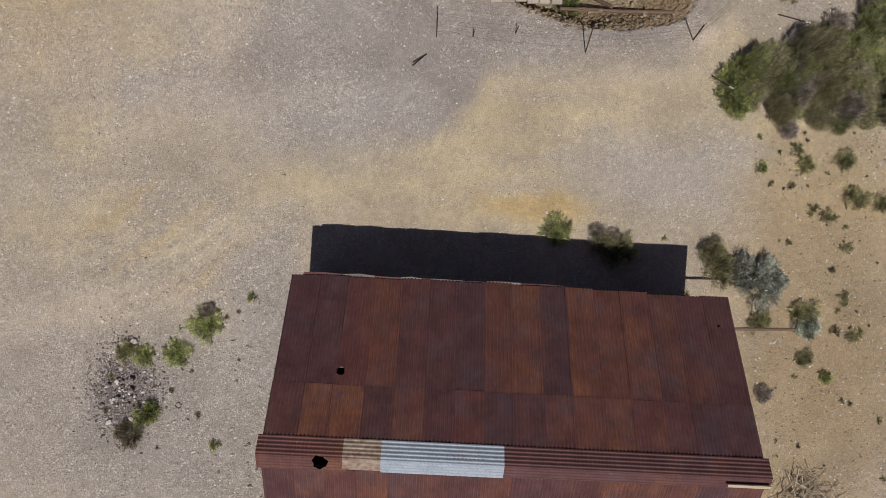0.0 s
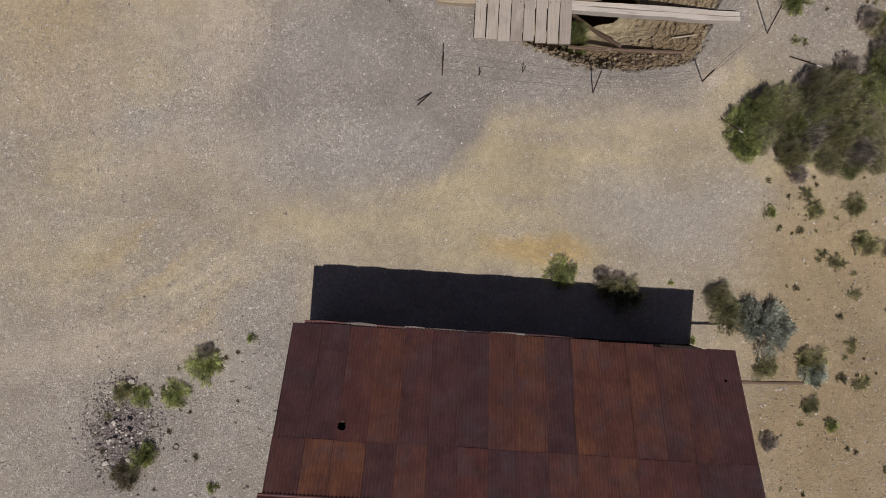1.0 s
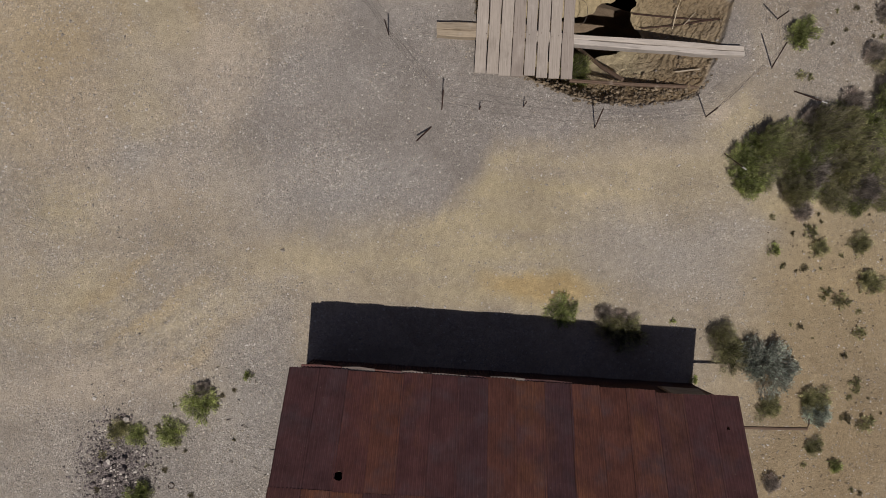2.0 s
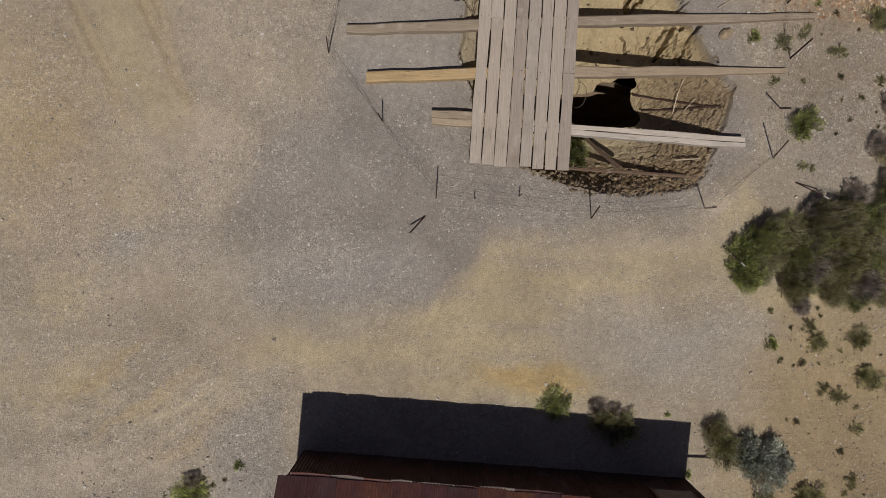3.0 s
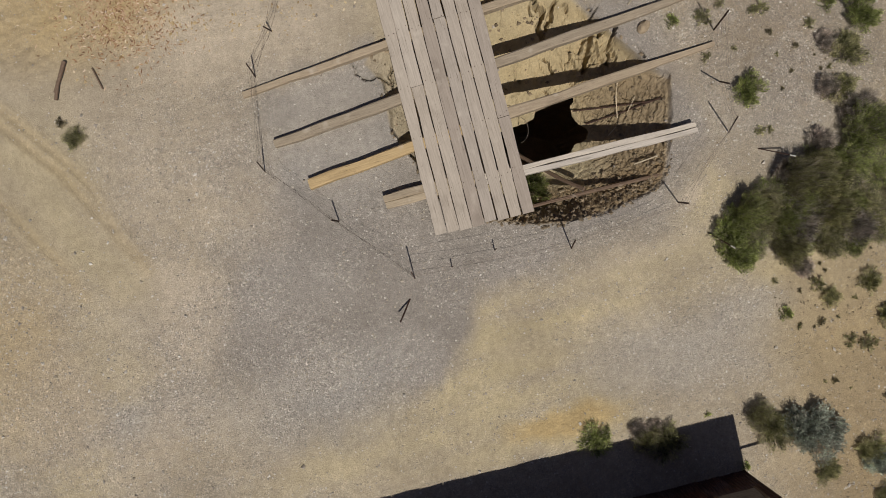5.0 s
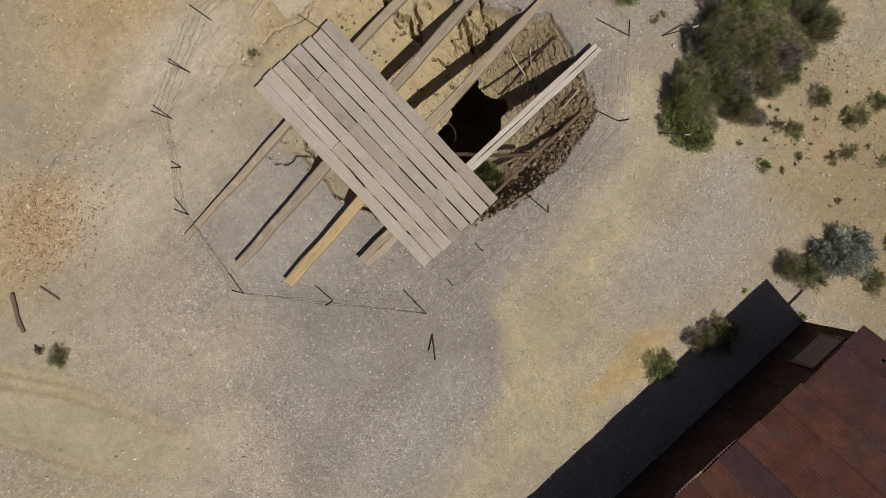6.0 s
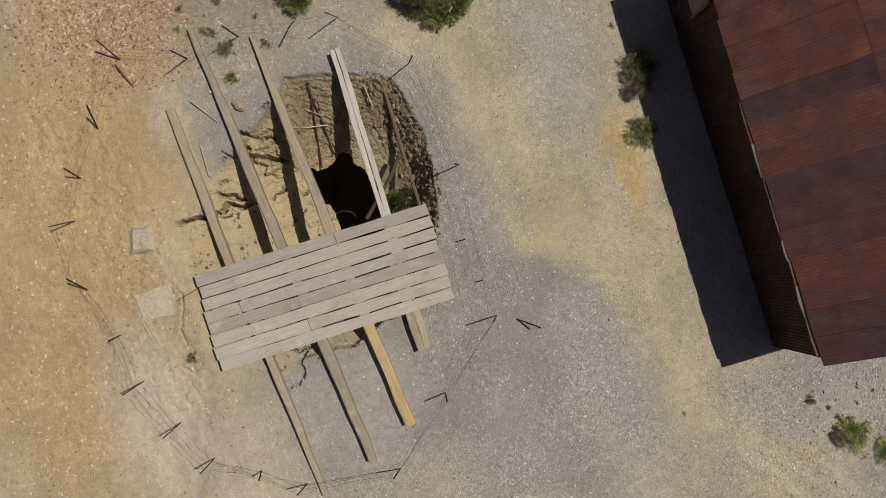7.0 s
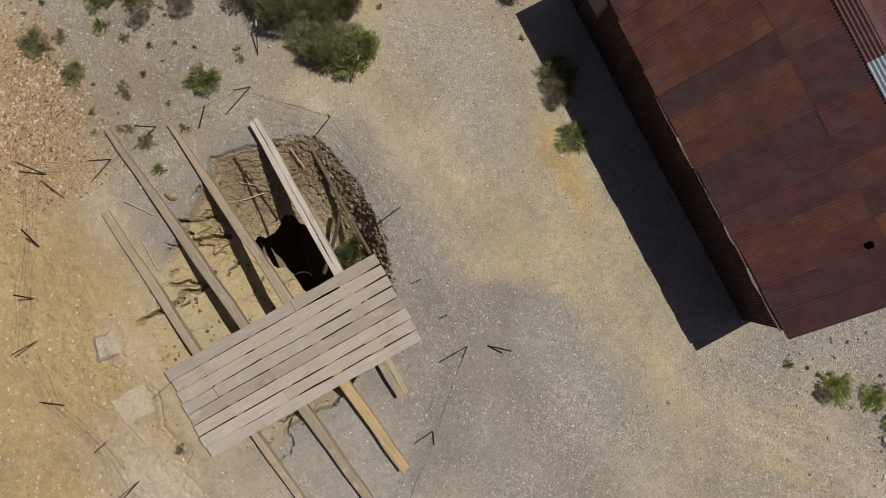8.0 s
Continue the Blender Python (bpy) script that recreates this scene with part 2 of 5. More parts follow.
SOIL = soil_material()
RUST = rust_material("rusted_sheet", (0.132, 0.062, 0.066), (0.180, 0.072, 0.064), (0.29, 0.124, 0.062))
RUST_DARK = rust_material("rusted_sheet_dark", (0.110, 0.059, 0.067), (0.145, 0.065, 0.065), (0.22, 0.097, 0.064))
RUST_ORANGE = rust_material("rusted_sheet_orange", (0.175, 0.075, 0.060), (0.225, 0.090, 0.060), (0.36, 0.150, 0.066))
# wall rust far darker than the roof's: the shade below the eave is in its colour
RUST_WALL_SHADED = rust_material("shaded_rust_wall_sheet", (0.04, 0.02, 0.018), (0.062, 0.028, 0.023), (0.10, 0.043, 0.027))
GALVANISED = plain_material("galvanised_sheet", (0.27, 0.32, 0.37), (0.355, 0.405, 0.455), 4.0, 0.6, 0.1, 0.1)
FLAKED = plain_material("flaked_sheet", (0.17, 0.085, 0.065), (0.42, 0.37, 0.28), 9.0, 0.7, 0.1, 0.3)
PLANK = wood_material("plank_wood", (0.495, 0.438, 0.378), (0.355, 0.312, 0.266))
BEAM = wood_material("beam_wood", (0.50, 0.415, 0.30), (0.35, 0.285, 0.205), along=0)
BEAM_GREY = wood_material("beam_wood_grey", (0.40, 0.335, 0.25), (0.27, 0.222, 0.165), along=0, contrast=1.15)
BEAM_OCHRE = wood_material("beam_wood_ochre", (0.56, 0.425, 0.24), (0.40, 0.29, 0.155), along=0, contrast=1.2)
BEAM_PALE = wood_material("beam_wood_pale", (0.62, 0.565, 0.50), (0.46, 0.415, 0.36), along=0)
OLDWOOD = wood_material("old_wood", (0.20, 0.14, 0.10), (0.11, 0.075, 0.055), along=0)
FASCIA = wood_material("fascia_wood", (0.30, 0.265, 0.235), (0.13, 0.10, 0.085), along=0)
STEEL = plain_material("rusty_steel", (0.06, 0.04, 0.035), (0.12, 0.07, 0.05), 9.0, 0.7, 0.4)
WIRE = plain_material("wire_steel", (0.10, 0.085, 0.075), (0.16, 0.13, 0.11), 9.0, 0.6, 0.5)
WHITE = plain_material("white_paint", (0.68, 0.66, 0.62), (0.78, 0.76, 0.72), 12.0, 0.6)
CONCRETE_PALE = plain_material("pale_concrete", (0.44, 0.375, 0.265), (0.52, 0.45, 0.33), 3.0, 0.92, 0.0, 0.5)
CONCRETE = plain_material("concrete", (0.39, 0.335, 0.25), (0.49, 0.43, 0.34), 3.0, 0.92, 0.0, 0.5)
STONES = stone_material()
PALE_STONE = plain_material("pale_stone", (0.36, 0.32, 0.28), (0.52, 0.48, 0.43), 8.0, 0.9, island=True)
DARK_STONE = plain_material("slag_stone", (0.15, 0.128, 0.122), (0.27, 0.235, 0.22), 8.0, 0.9, island=True)
SHAFT_DIRT = plain_material("shaft_dirt", (0.30, 0.22, 0.15), (0.42, 0.32, 0.22), 3.0, 0.95, 0.0, 0.6)
CLOD = plain_material("dirt_clod", (0.20, 0.155, 0.105), (0.30, 0.24, 0.165), 10.0, 0.95, island=True)
CHIP = chip_material()
FLAKE = flake_material()
TWIG = plain_material("dry_twig", (0.32, 0.265, 0.225), (0.48, 0.42, 0.36), 14.0, 0.9, island=True)
STRAW = plain_material("straw_stick", (0.45, 0.37, 0.26), (0.60, 0.52, 0.40), 14.0, 0.9, island=True)
LEAF_GREEN = leaf_material("leaf_green", ((0.0, (0.20, 0.235, 0.07)), (0.5, (0.40, 0.46, 0.155)), (1.0, (0.62, 0.64, 0.31))), share=0.2)
LEAF_OLIVE = leaf_material("leaf_olive", ((0.0, (0.23, 0.235, 0.10)), (0.5, (0.44, 0.44, 0.205)), (1.0, (0.64, 0.60, 0.37))), (0.46, 0.40, 0.34), share=0.42)
LEAF_SAGE = leaf_material("leaf_sage", ((0.0, (0.31, 0.35, 0.29)), (0.5, (0.48, 0.53, 0.45)), (1.0, (0.64, 0.68, 0.59))), (0.40, 0.37, 0.33), share=0.15)
LEAF_DEAD = leaf_material("leaf_dead", ((0.0, (0.36, 0.31, 0.275)), (0.5, (0.54, 0.485, 0.425)), (1.0, (0.72, 0.66, 0.58))), (0.42, 0.35, 0.32), share=0.4)
LEAF_DRY = leaf_material("leaf_dry", ((0.0, (0.16, 0.14, 0.08)), (0.5, (0.29, 0.26, 0.155)), (1.0, (0.43, 0.38, 0.25))))


# ---- mesh helpers ----
def part(name, bm, material, parent=None, label=""):
    """Links a bmesh as one mesh object, under a thing or a part when one is given."""
    me = bpy.data.meshes.new(name)
    bm.to_mesh(me)
    bm.free()
    me.materials.append(material)
    ob = new(name, me)
    if parent is not None:
        ob.parent = parent
    if label:
        ob["label"] = label
    return ob


def mesh_object(name, verts, faces, material, parent=None, smooth=False):
    """Links arrays of vertices and of equal-sided faces as one mesh object."""
    verts, faces = np.asarray(verts, dtype=np.float32), np.asarray(faces, dtype=np.int32)
    me = bpy.data.meshes.new(name)
    me.vertices.add(len(verts))
    me.vertices.foreach_set("co", verts.ravel())
    k = faces.shape[1]
    me.loops.add(faces.size)
    me.loops.foreach_set("vertex_index", faces.ravel())
    me.polygons.add(len(faces))
    me.polygons.foreach_set("loop_start", np.arange(0, faces.size, k, dtype=np.int32))
    me.polygons.foreach_set("use_smooth", np.full(len(faces), smooth))
    me.update(calc_edges=True)
    me.materials.append(material)
    ob = new(name, me)
    if parent is not None:
        ob.parent = parent
    return ob


def box(sx, sy, sz, bevel=0.0, cx=0.0, cy=0.0, cz=0.0):
    bm = bmesh.new()
    bmesh.ops.create_cube(bm, size=1.0)
    bmesh.ops.transform(bm, matrix=Matrix.Translation((cx, cy, cz)) @ Matrix.Diagonal((sx, sy, sz, 1)), verts=bm.verts)
    if bevel:
        bmesh.ops.bevel(bm, geom=bm.edges[:], offset=bevel, segments=1, affect="EDGES")
    return bm


def timber(sections, rough=0.006, seed=0):
    """A worn timber: a chain of sections (x, y, z, width, height), with rounded, uneven edges."""
    rng = random.Random(seed)
    bm = bmesh.new()
    rings = []
    for x, y, z, w, h in sections:
        c = min(w, h) * 0.12
        corners = [(-w / 2 + c, -h / 2), (w / 2 - c, -h / 2), (w / 2, -h / 2 + c), (w / 2, h / 2 - c), (w / 2 - c, h / 2), (-w / 2 + c, h / 2), (-w / 2, h / 2 - c), (-w / 2, -h / 2 + c)]
        rings.append([bm.verts.new((x, y + a + rng.uniform(-rough, rough), z + b + rng.uniform(-rough, rough))) for a, b in corners])
    for p, q in zip(rings, rings[1:]):
        for k in range(8):
            bm.faces.new((p[k], p[(k + 1) % 8], q[(k + 1) % 8], q[k]))
    bm.faces.new(rings[0][::-1])
    bm.faces.new(rings[-1])
    bmesh.ops.recalc_face_normals(bm, faces=bm.faces[:])
    return bm


def rod(points, radius, sides=6, taper=1.0):
    """A bent rod through the points."""
    bm = bmesh.new()
    rings = []
    pts = [Vector(p) for p in points]
    for k, p in enumerate(pts):
        d = (pts[min(k + 1, len(pts) - 1)] - pts[max(k - 1, 0)]).normalized()
        u = d.orthogonal().normalized()
        v = d.cross(u)
        r = radius * (1 + (taper - 1) * k / max(1, len(pts) - 1))
        rings.append([bm.verts.new(p + r * (math.cos(a) * u + math.sin(a) * v)) for a in (2 * math.pi * j / sides for j in range(sides))])
    for p, q in zip(rings, rings[1:]):
        for j in range(sides):
            best = min(range(sides), key=lambda s: (p[0].co - q[s].co).length) if j == 0 else best
            bm.faces.new((p[j], p[(j + 1) % sides], q[(j + 1 + best) % sides], q[(j + best) % sides]))
    bm.faces.new(rings[0][::-1])
    bm.faces.new(rings[-1])
    bmesh.ops.recalc_face_normals(bm, faces=bm.faces[:])
    return bm


def stone_bm(sx, sy, sz, seed, cuts=1, rough=0.22):
    """A rough broken stone that rests on z = 0."""
    rng = random.Random(seed)
    bm = bmesh.new()
    bmesh.ops.create_icosphere(bm, subdivisions=cuts, radius=0.5)
    for v in bm.verts:
        k = 1 + rng.uniform(-rough, rough)
        v.co = Vector((v.co.x * sx * k, v.co.y * sy * k, (max(v.co.z, -0.3) + 0.28) * sz * k))
    return bm


def empty(name, m=None):
    ob = new(name)
    ob.empty_display_size = 0.2
    if m is not None:
        ob.matrix_world = m
    return ob


# ---- smooth noise on arrays ----
def lattice(i, j, seed):
    h = np.sin(i * 127.1 + j * 311.7 + seed * 74.7) * 43758.5453
    return h - np.floor(h)


def value_noise(x, y, seed):
    i, j = np.floor(x), np.floor(y)
    u, v = x - i, y - j
    u, v = u * u * (3 - 2 * u), v * v * (3 - 2 * v)
    a, b, c, d = lattice(i, j, seed), lattice(i + 1, j, seed), lattice(i, j + 1, seed), lattice(i + 1, j + 1, seed)
    return (a * (1 - u) + b * u) * (1 - v) + (c * (1 - u) + d * u) * v


def fbm(x, y, seed, octaves=4):
    total, amp = np.zeros_like(x), 0.5
    for k in range(octaves):
        total += amp * (value_noise(x, y, seed + k) - 0.5)
        x, y, amp = x * 2.03 + 5.2, y * 2.03 + 1.7, amp * 0.5
    return total


def smooth(a, b, v):
    t = np.clip((v - a) / (b - a), 0, 1)
    return t * t * (3 - 2 * t)


def inside(x, y, poly):
    """Distance to the outline of a polygon, positive within it."""
    d, odd = np.full_like(x, 1e9), np.zeros(x.shape, bool)
    for (ax, ay), (bx, by) in zip(poly, poly[1:] + poly[:1]):
        ex, ey = bx - ax, by - ay
        t = np.clip(((x - ax) * ex + (y - ay) * ey) / (ex * ex + ey * ey), 0, 1)
        d = np.minimum(d, np.hypot(x - ax - t * ex, y - ay - t * ey))
        with np.errstate(divide="ignore", invalid="ignore"):
            odd ^= ((ay > y) != (by > y)) & (x < ex * (y - ay) / (ey if ey else 1e-9) + ax)
    return np.where(odd, d, -d)


# ---- ground: one sheet with the collapsed mine shaft in it ----
PIT = [(2.9, 6.62), (3.75, 6.3), (4.37, 6.17), (5.34, 6.14), (6.45, 6.26), (6.93, 6.47), (7.2, 6.95), (7.57, 7.89), (7.84, 8.76), (7.4, 9.25), (6.8, 10.2), (6.2, 11.1), (5.5, 12.0), (4.3, 12.5), (2.6, 12.3), (1.4, 11.9), (0.8, 11.2), (1.1, 10.6), (0.96, 9.6), (1.3, 8.7), (1.6, 7.6), (2.2, 6.95)]
SHAFT = [(3.48, 8.95), (4.15, 8.99), (4.45, 8.97), (4.67, 9.05), (4.84, 9.22), (5.26, 9.32), (5.67, 9.30), (5.74, 9.15), (5.58, 8.96), (5.63, 8.67), (5.73, 8.41), (5.82, 8.22), (5.56, 7.99), (5.00, 7.77), (4.11, 7.70), (3.36, 7.75)]
RIM_EAST = ((6.2, 6.3, 7.0, 8.0, 8.75, 9.5, 10.1, 10.7, 11.6, 12.4), (6.3, 6.7, 7.25, 7.6, 7.82, 7.4, 7.22, 6.85, 6.2, 4.6))
FLOOR = ((6.2, 6.9, 7.5, 8.4, 10.0, 11.0, 11.6, 12.4), (0.7, 1.05, 1.6, 1.9, 1.75, 0.95, 0.5, 0.06))
CRACKS = (
    ([(5.28, 12.48), (5.25, 12.11), (5.23, 11.89), (5.23, 11.58)], 0.065, 0.55), ([(5.29, 11.45), (5.39, 11.24), (5.27, 11.00), (5.25, 10.78), (5.23, 10.62)], 0.055, 0.5), ([(5.64, 11.34), (5.53, 11.11), (5.44, 10.90)], 0.04, 0.4),
    ([(5.10, 11.51), (5.11, 11.28)], 0.025, 0.3), ([(5.23, 10.31), (5.32, 10.13), (5.40, 9.96)], 0.028, 0.4), ([(6.34, 10.37), (6.25, 10.16), (6.16, 9.92), (6.03, 9.70)], 0.05, 0.45),
    ([(6.59, 10.37), (6.49, 10.23)], 0.03, 0.3), ([(6.94, 10.36), (6.77, 10.17), (6.68, 9.89), (6.62, 9.61)], 0.035, 0.35), ([(6.41, 11.03), (6.47, 10.86)], 0.02, 0.2),
    ([(6.61, 10.93), (6.42, 10.72)], 0.02, 0.2), ([(4.48, 10.11), (4.59, 9.98)], 0.016, 0.2), ([(5.09, 9.57), (5.21, 9.37)], 0.022, 0.3),
    ([(7.25, 9.77), (7.31, 9.49)], 0.02, 0.25), ([(5.87, 11.25), (5.95, 11.05)], 0.015, 0.2), ([(3.84, 12.99), (3.54, 13.00), (3.19, 13.05), (3.02, 13.19), (2.45, 13.25)], 0.018, 0.12),
    ([(1.30, 10.63), (1.07, 10.81), (0.78, 10.84), (0.59, 11.12), (0.57, 11.53)], 0.022, 0.2), ([(1.30, 10.54), (1.41, 10.99)], 0.03, 0.2), ([(1.92, 13.54), (1.69, 13.29), (1.88, 13.01)], 0.02, 0.08),
    ([(4.21, 12.60), (4.24, 12.29)], 0.015, 0.06))
TRACKS = [[(-9.58, 12.58), (-9.01, 11.52), (-8.24, 10.05), (-7.60, 8.78), (-7.26, 7.77)], [(-8.23, 12.75), (-7.59, 11.82), (-6.90, 10.83), (-6.05, 9.09), (-5.56, 7.95)], [(-7.82, 12.63), (-7.26, 11.83), (-6.42, 10.50), (-6.01, 9.19)]]


def polyline_distance(x, y, line):
    d = np.full_like(x, 1e9)
    for (ax, ay), (bx, by) in zip(line, line[1:]):
        ex, ey = bx - ax, by - ay
        t = np.clip(((x - ax) * ex + (y - ay) * ey) / (ex * ex + ey * ey), 0, 1)
        d = np.minimum(d, np.hypot(x - ax - t * ex, y - ay - t * ey))
    return d


def cells(x, y, seed):
    """A number for each point from the nearest of scattered cell centres, and the distance to that cell's edge."""
    i, j = np.floor(x), np.floor(y)
    best, second, value = np.full_like(x, 9.0), np.full_like(x, 9.0), np.zeros_like(x)
    for di in (-1, 0, 1):
        for dj in (-1, 0, 1):
            a, b = i + di, j + dj
            d = np.hypot(a + lattice(a, b, seed) - x, b + lattice(a, b, seed + 1) - y)
            near = d < best
            second = np.where(near, best, np.minimum(second, d))
            value = np.where(near, lattice(a, b, seed + 2), value)
            best = np.where(near, d, best)
    return value - 0.5, second - best


def pit_relief(x, y, d):
    """Broken ledges and clods inside the pit; d: how far inside the rim."""
    wx, wy = x + 0.25 * fbm(x * 3, y * 3, 15, 3), y + 0.25 * fbm(x * 3, y * 3, 25, 3)
    v1, e1 = cells(wx * 3.4 + wy * 0.9, wy * 1.5, 3)
    v2, e2 = cells(wx * 7.0, wy * 3.6, 13)
    v3, e3 = cells(x * 9, y * 9, 23)
    v4, e4 = cells(x * 17, y * 17, 33)
    ledge = np.clip(0.9 * smooth(5.6, 6.2, x) * smooth(9.0, 9.4, y) * smooth(10.7, 10.2, y) + 0.22 * smooth(4.6, 5.3, x) + 0.1, 0, 1)
    south = smooth(7.4, 6.7, y)
    east = smooth(5.3, 5.9, x) * smooth(9.4, 8.9, y)
    rubble = smooth(5.6, 5.9, x) * smooth(7.0, 6.7, x) * smooth(9.3, 9.6, y) * smooth(10.45, 10.2, y)
    z = ledge * (0.11 * v1 + 0.08 * v2) + 0.02 * v2 + rubble * (0.16 * v1 + 0.12 * v2 + 0.05 * v4)
    z -= 0.04 * smooth(0.10, 0.02, e1) * ledge + 0.015 * smooth(0.12, 0.03, e2) * (0.4 + ledge)
    # thin layers that follow the rim, and crumbs
    u = (d + 0.16 * fbm(x * 2.2, y * 2.2, 63, 3)) * 6.5
    z += 0.04 * east * (u - np.floor(u) - 0.5) + 0.03 * east * v4 + 0.03 * east * v2
    z += south * (0.07 * v3 + 0.05 * v4) + 0.08 * south * fbm(x * 5, y * 5, 73, 3)
    return z


def ground_height(x, y):
    z = 0.10 * fbm(x * 0.25, y * 0.25, 3, 3) + 0.035 * fbm(x * 1.6, y * 1.6, 9, 4)
    for k, line in enumerate(TRACKS):
        deep = (2.3, 3.0, 2.2)[k] * smooth(7.9, 9.6, y)
        d = polyline_distance(x + 0.12 * fbm(x * 0.8, y * 0.8, 21, 3), y, line)
        z += deep * (-0.012 * np.exp(-(d / 0.09) ** 2) + 0.008 * np.exp(-((d - 0.16) / 0.06) ** 2))
    # trampled, lumpy dirt north of the platform, banked up against its end
    z += smooth(12.4, 13.6, y) * (0.09 * fbm(x * 2.2, y * 2.2, 17, 4) + 0.05 * fbm(x * 8, y * 8, 27, 3))
    v, e = cells(x * 3.2 + 0.6 * fbm(x * 2, y * 2, 61, 2), y * 3.2, 43)
    z += smooth(12.4, 13.4, y) * smooth(16, 14.6, y) * 0.09 * np.clip(v - 0.1, 0, 1) * smooth(0.02, 0.3, e)
    z += 0.14 * np.exp(-(((x - 2.75) / 1.7) ** 2 + ((y - 12.85) / 0.42) ** 2))
    wx, wy = x + 0.35 * fbm(x * 1.5, y * 1.5, 31, 4), y + 0.35 * fbm(x * 1.5, y * 1.5, 47, 4)
    d = inside(wx, wy, PIT)
    rim = np.interp(wy, *RIM_EAST)
    floor_depth = np.interp(y, *FLOOR) * np.clip((rim - wx) / (rim - 4.3), 0, 1) ** 0.9 * smooth(0.7, 3.0, x)
    width = 0.10 + 0.6 * smooth(7.6, 6.7, y) + 1.0 * smooth(10.6, 12.0, y)
    lip = 0.08 * smooth(10.2, 9.2, y) * smooth(0.0, 0.07, d)
    depth = lip + floor_depth * smooth(0.0, 1.0, np.clip(d / width, 0, 1)) ** 0.7
    rough = smooth(-0.03, 0.12, d)
    crack = np.zeros_like(x)
    for line, wide, deep in CRACKS:
        c = polyline_distance(x + 0.22 * fbm(x * 5, y * 5, 43, 4), y + 0.22 * fbm(x * 5, y * 5, 53, 4), line)
        crack = np.maximum(crack, deep * smooth(wide * 1.3, wide * 0.55, c))
    z -= crack
    z = z - depth + rough * (pit_relief(x, y, d) + 0.045 * fbm(x * 7.0, y * 7.0, 71, 3))
    # ripples washed into the slope west of the shed
    wash = np.exp(-(((x + 6.3) / 2.4) ** 2 + ((y - 0.4) / 1.0) ** 2))
    z += 0.02 * wash * np.sin((x * 0.55 - y * 0.83) * 13 + 5 * fbm(x * 0.8, y * 0.8, 91, 3)) * (0.4 + value_noise(x * 2, y * 2, 95))
    return z


def shaft_distance(x, y):
    wx, wy = x + 0.22 * fbm(x * 3.5, y * 3.5, 33, 4), y + 0.22 * fbm(x * 3.5, y * 3.5, 57, 4)
    return inside(wx, wy, SHAFT)


def axis(lo, hi, fine_lo, fine_hi):
    near = np.concatenate([np.arange(lo, fine_lo, 0.1), np.arange(fine_lo, fine_hi, 0.03), np.arange(fine_hi, hi + 0.05, 0.1)])
    far, step, out = [], 0.3, 0.0
    while out < 900:
        out += step
        step *= 1.28
        far.append(out)
    far = np.array(far)
    return np.concatenate([(near[0] - far)[::-1], near, near[-1] + far])


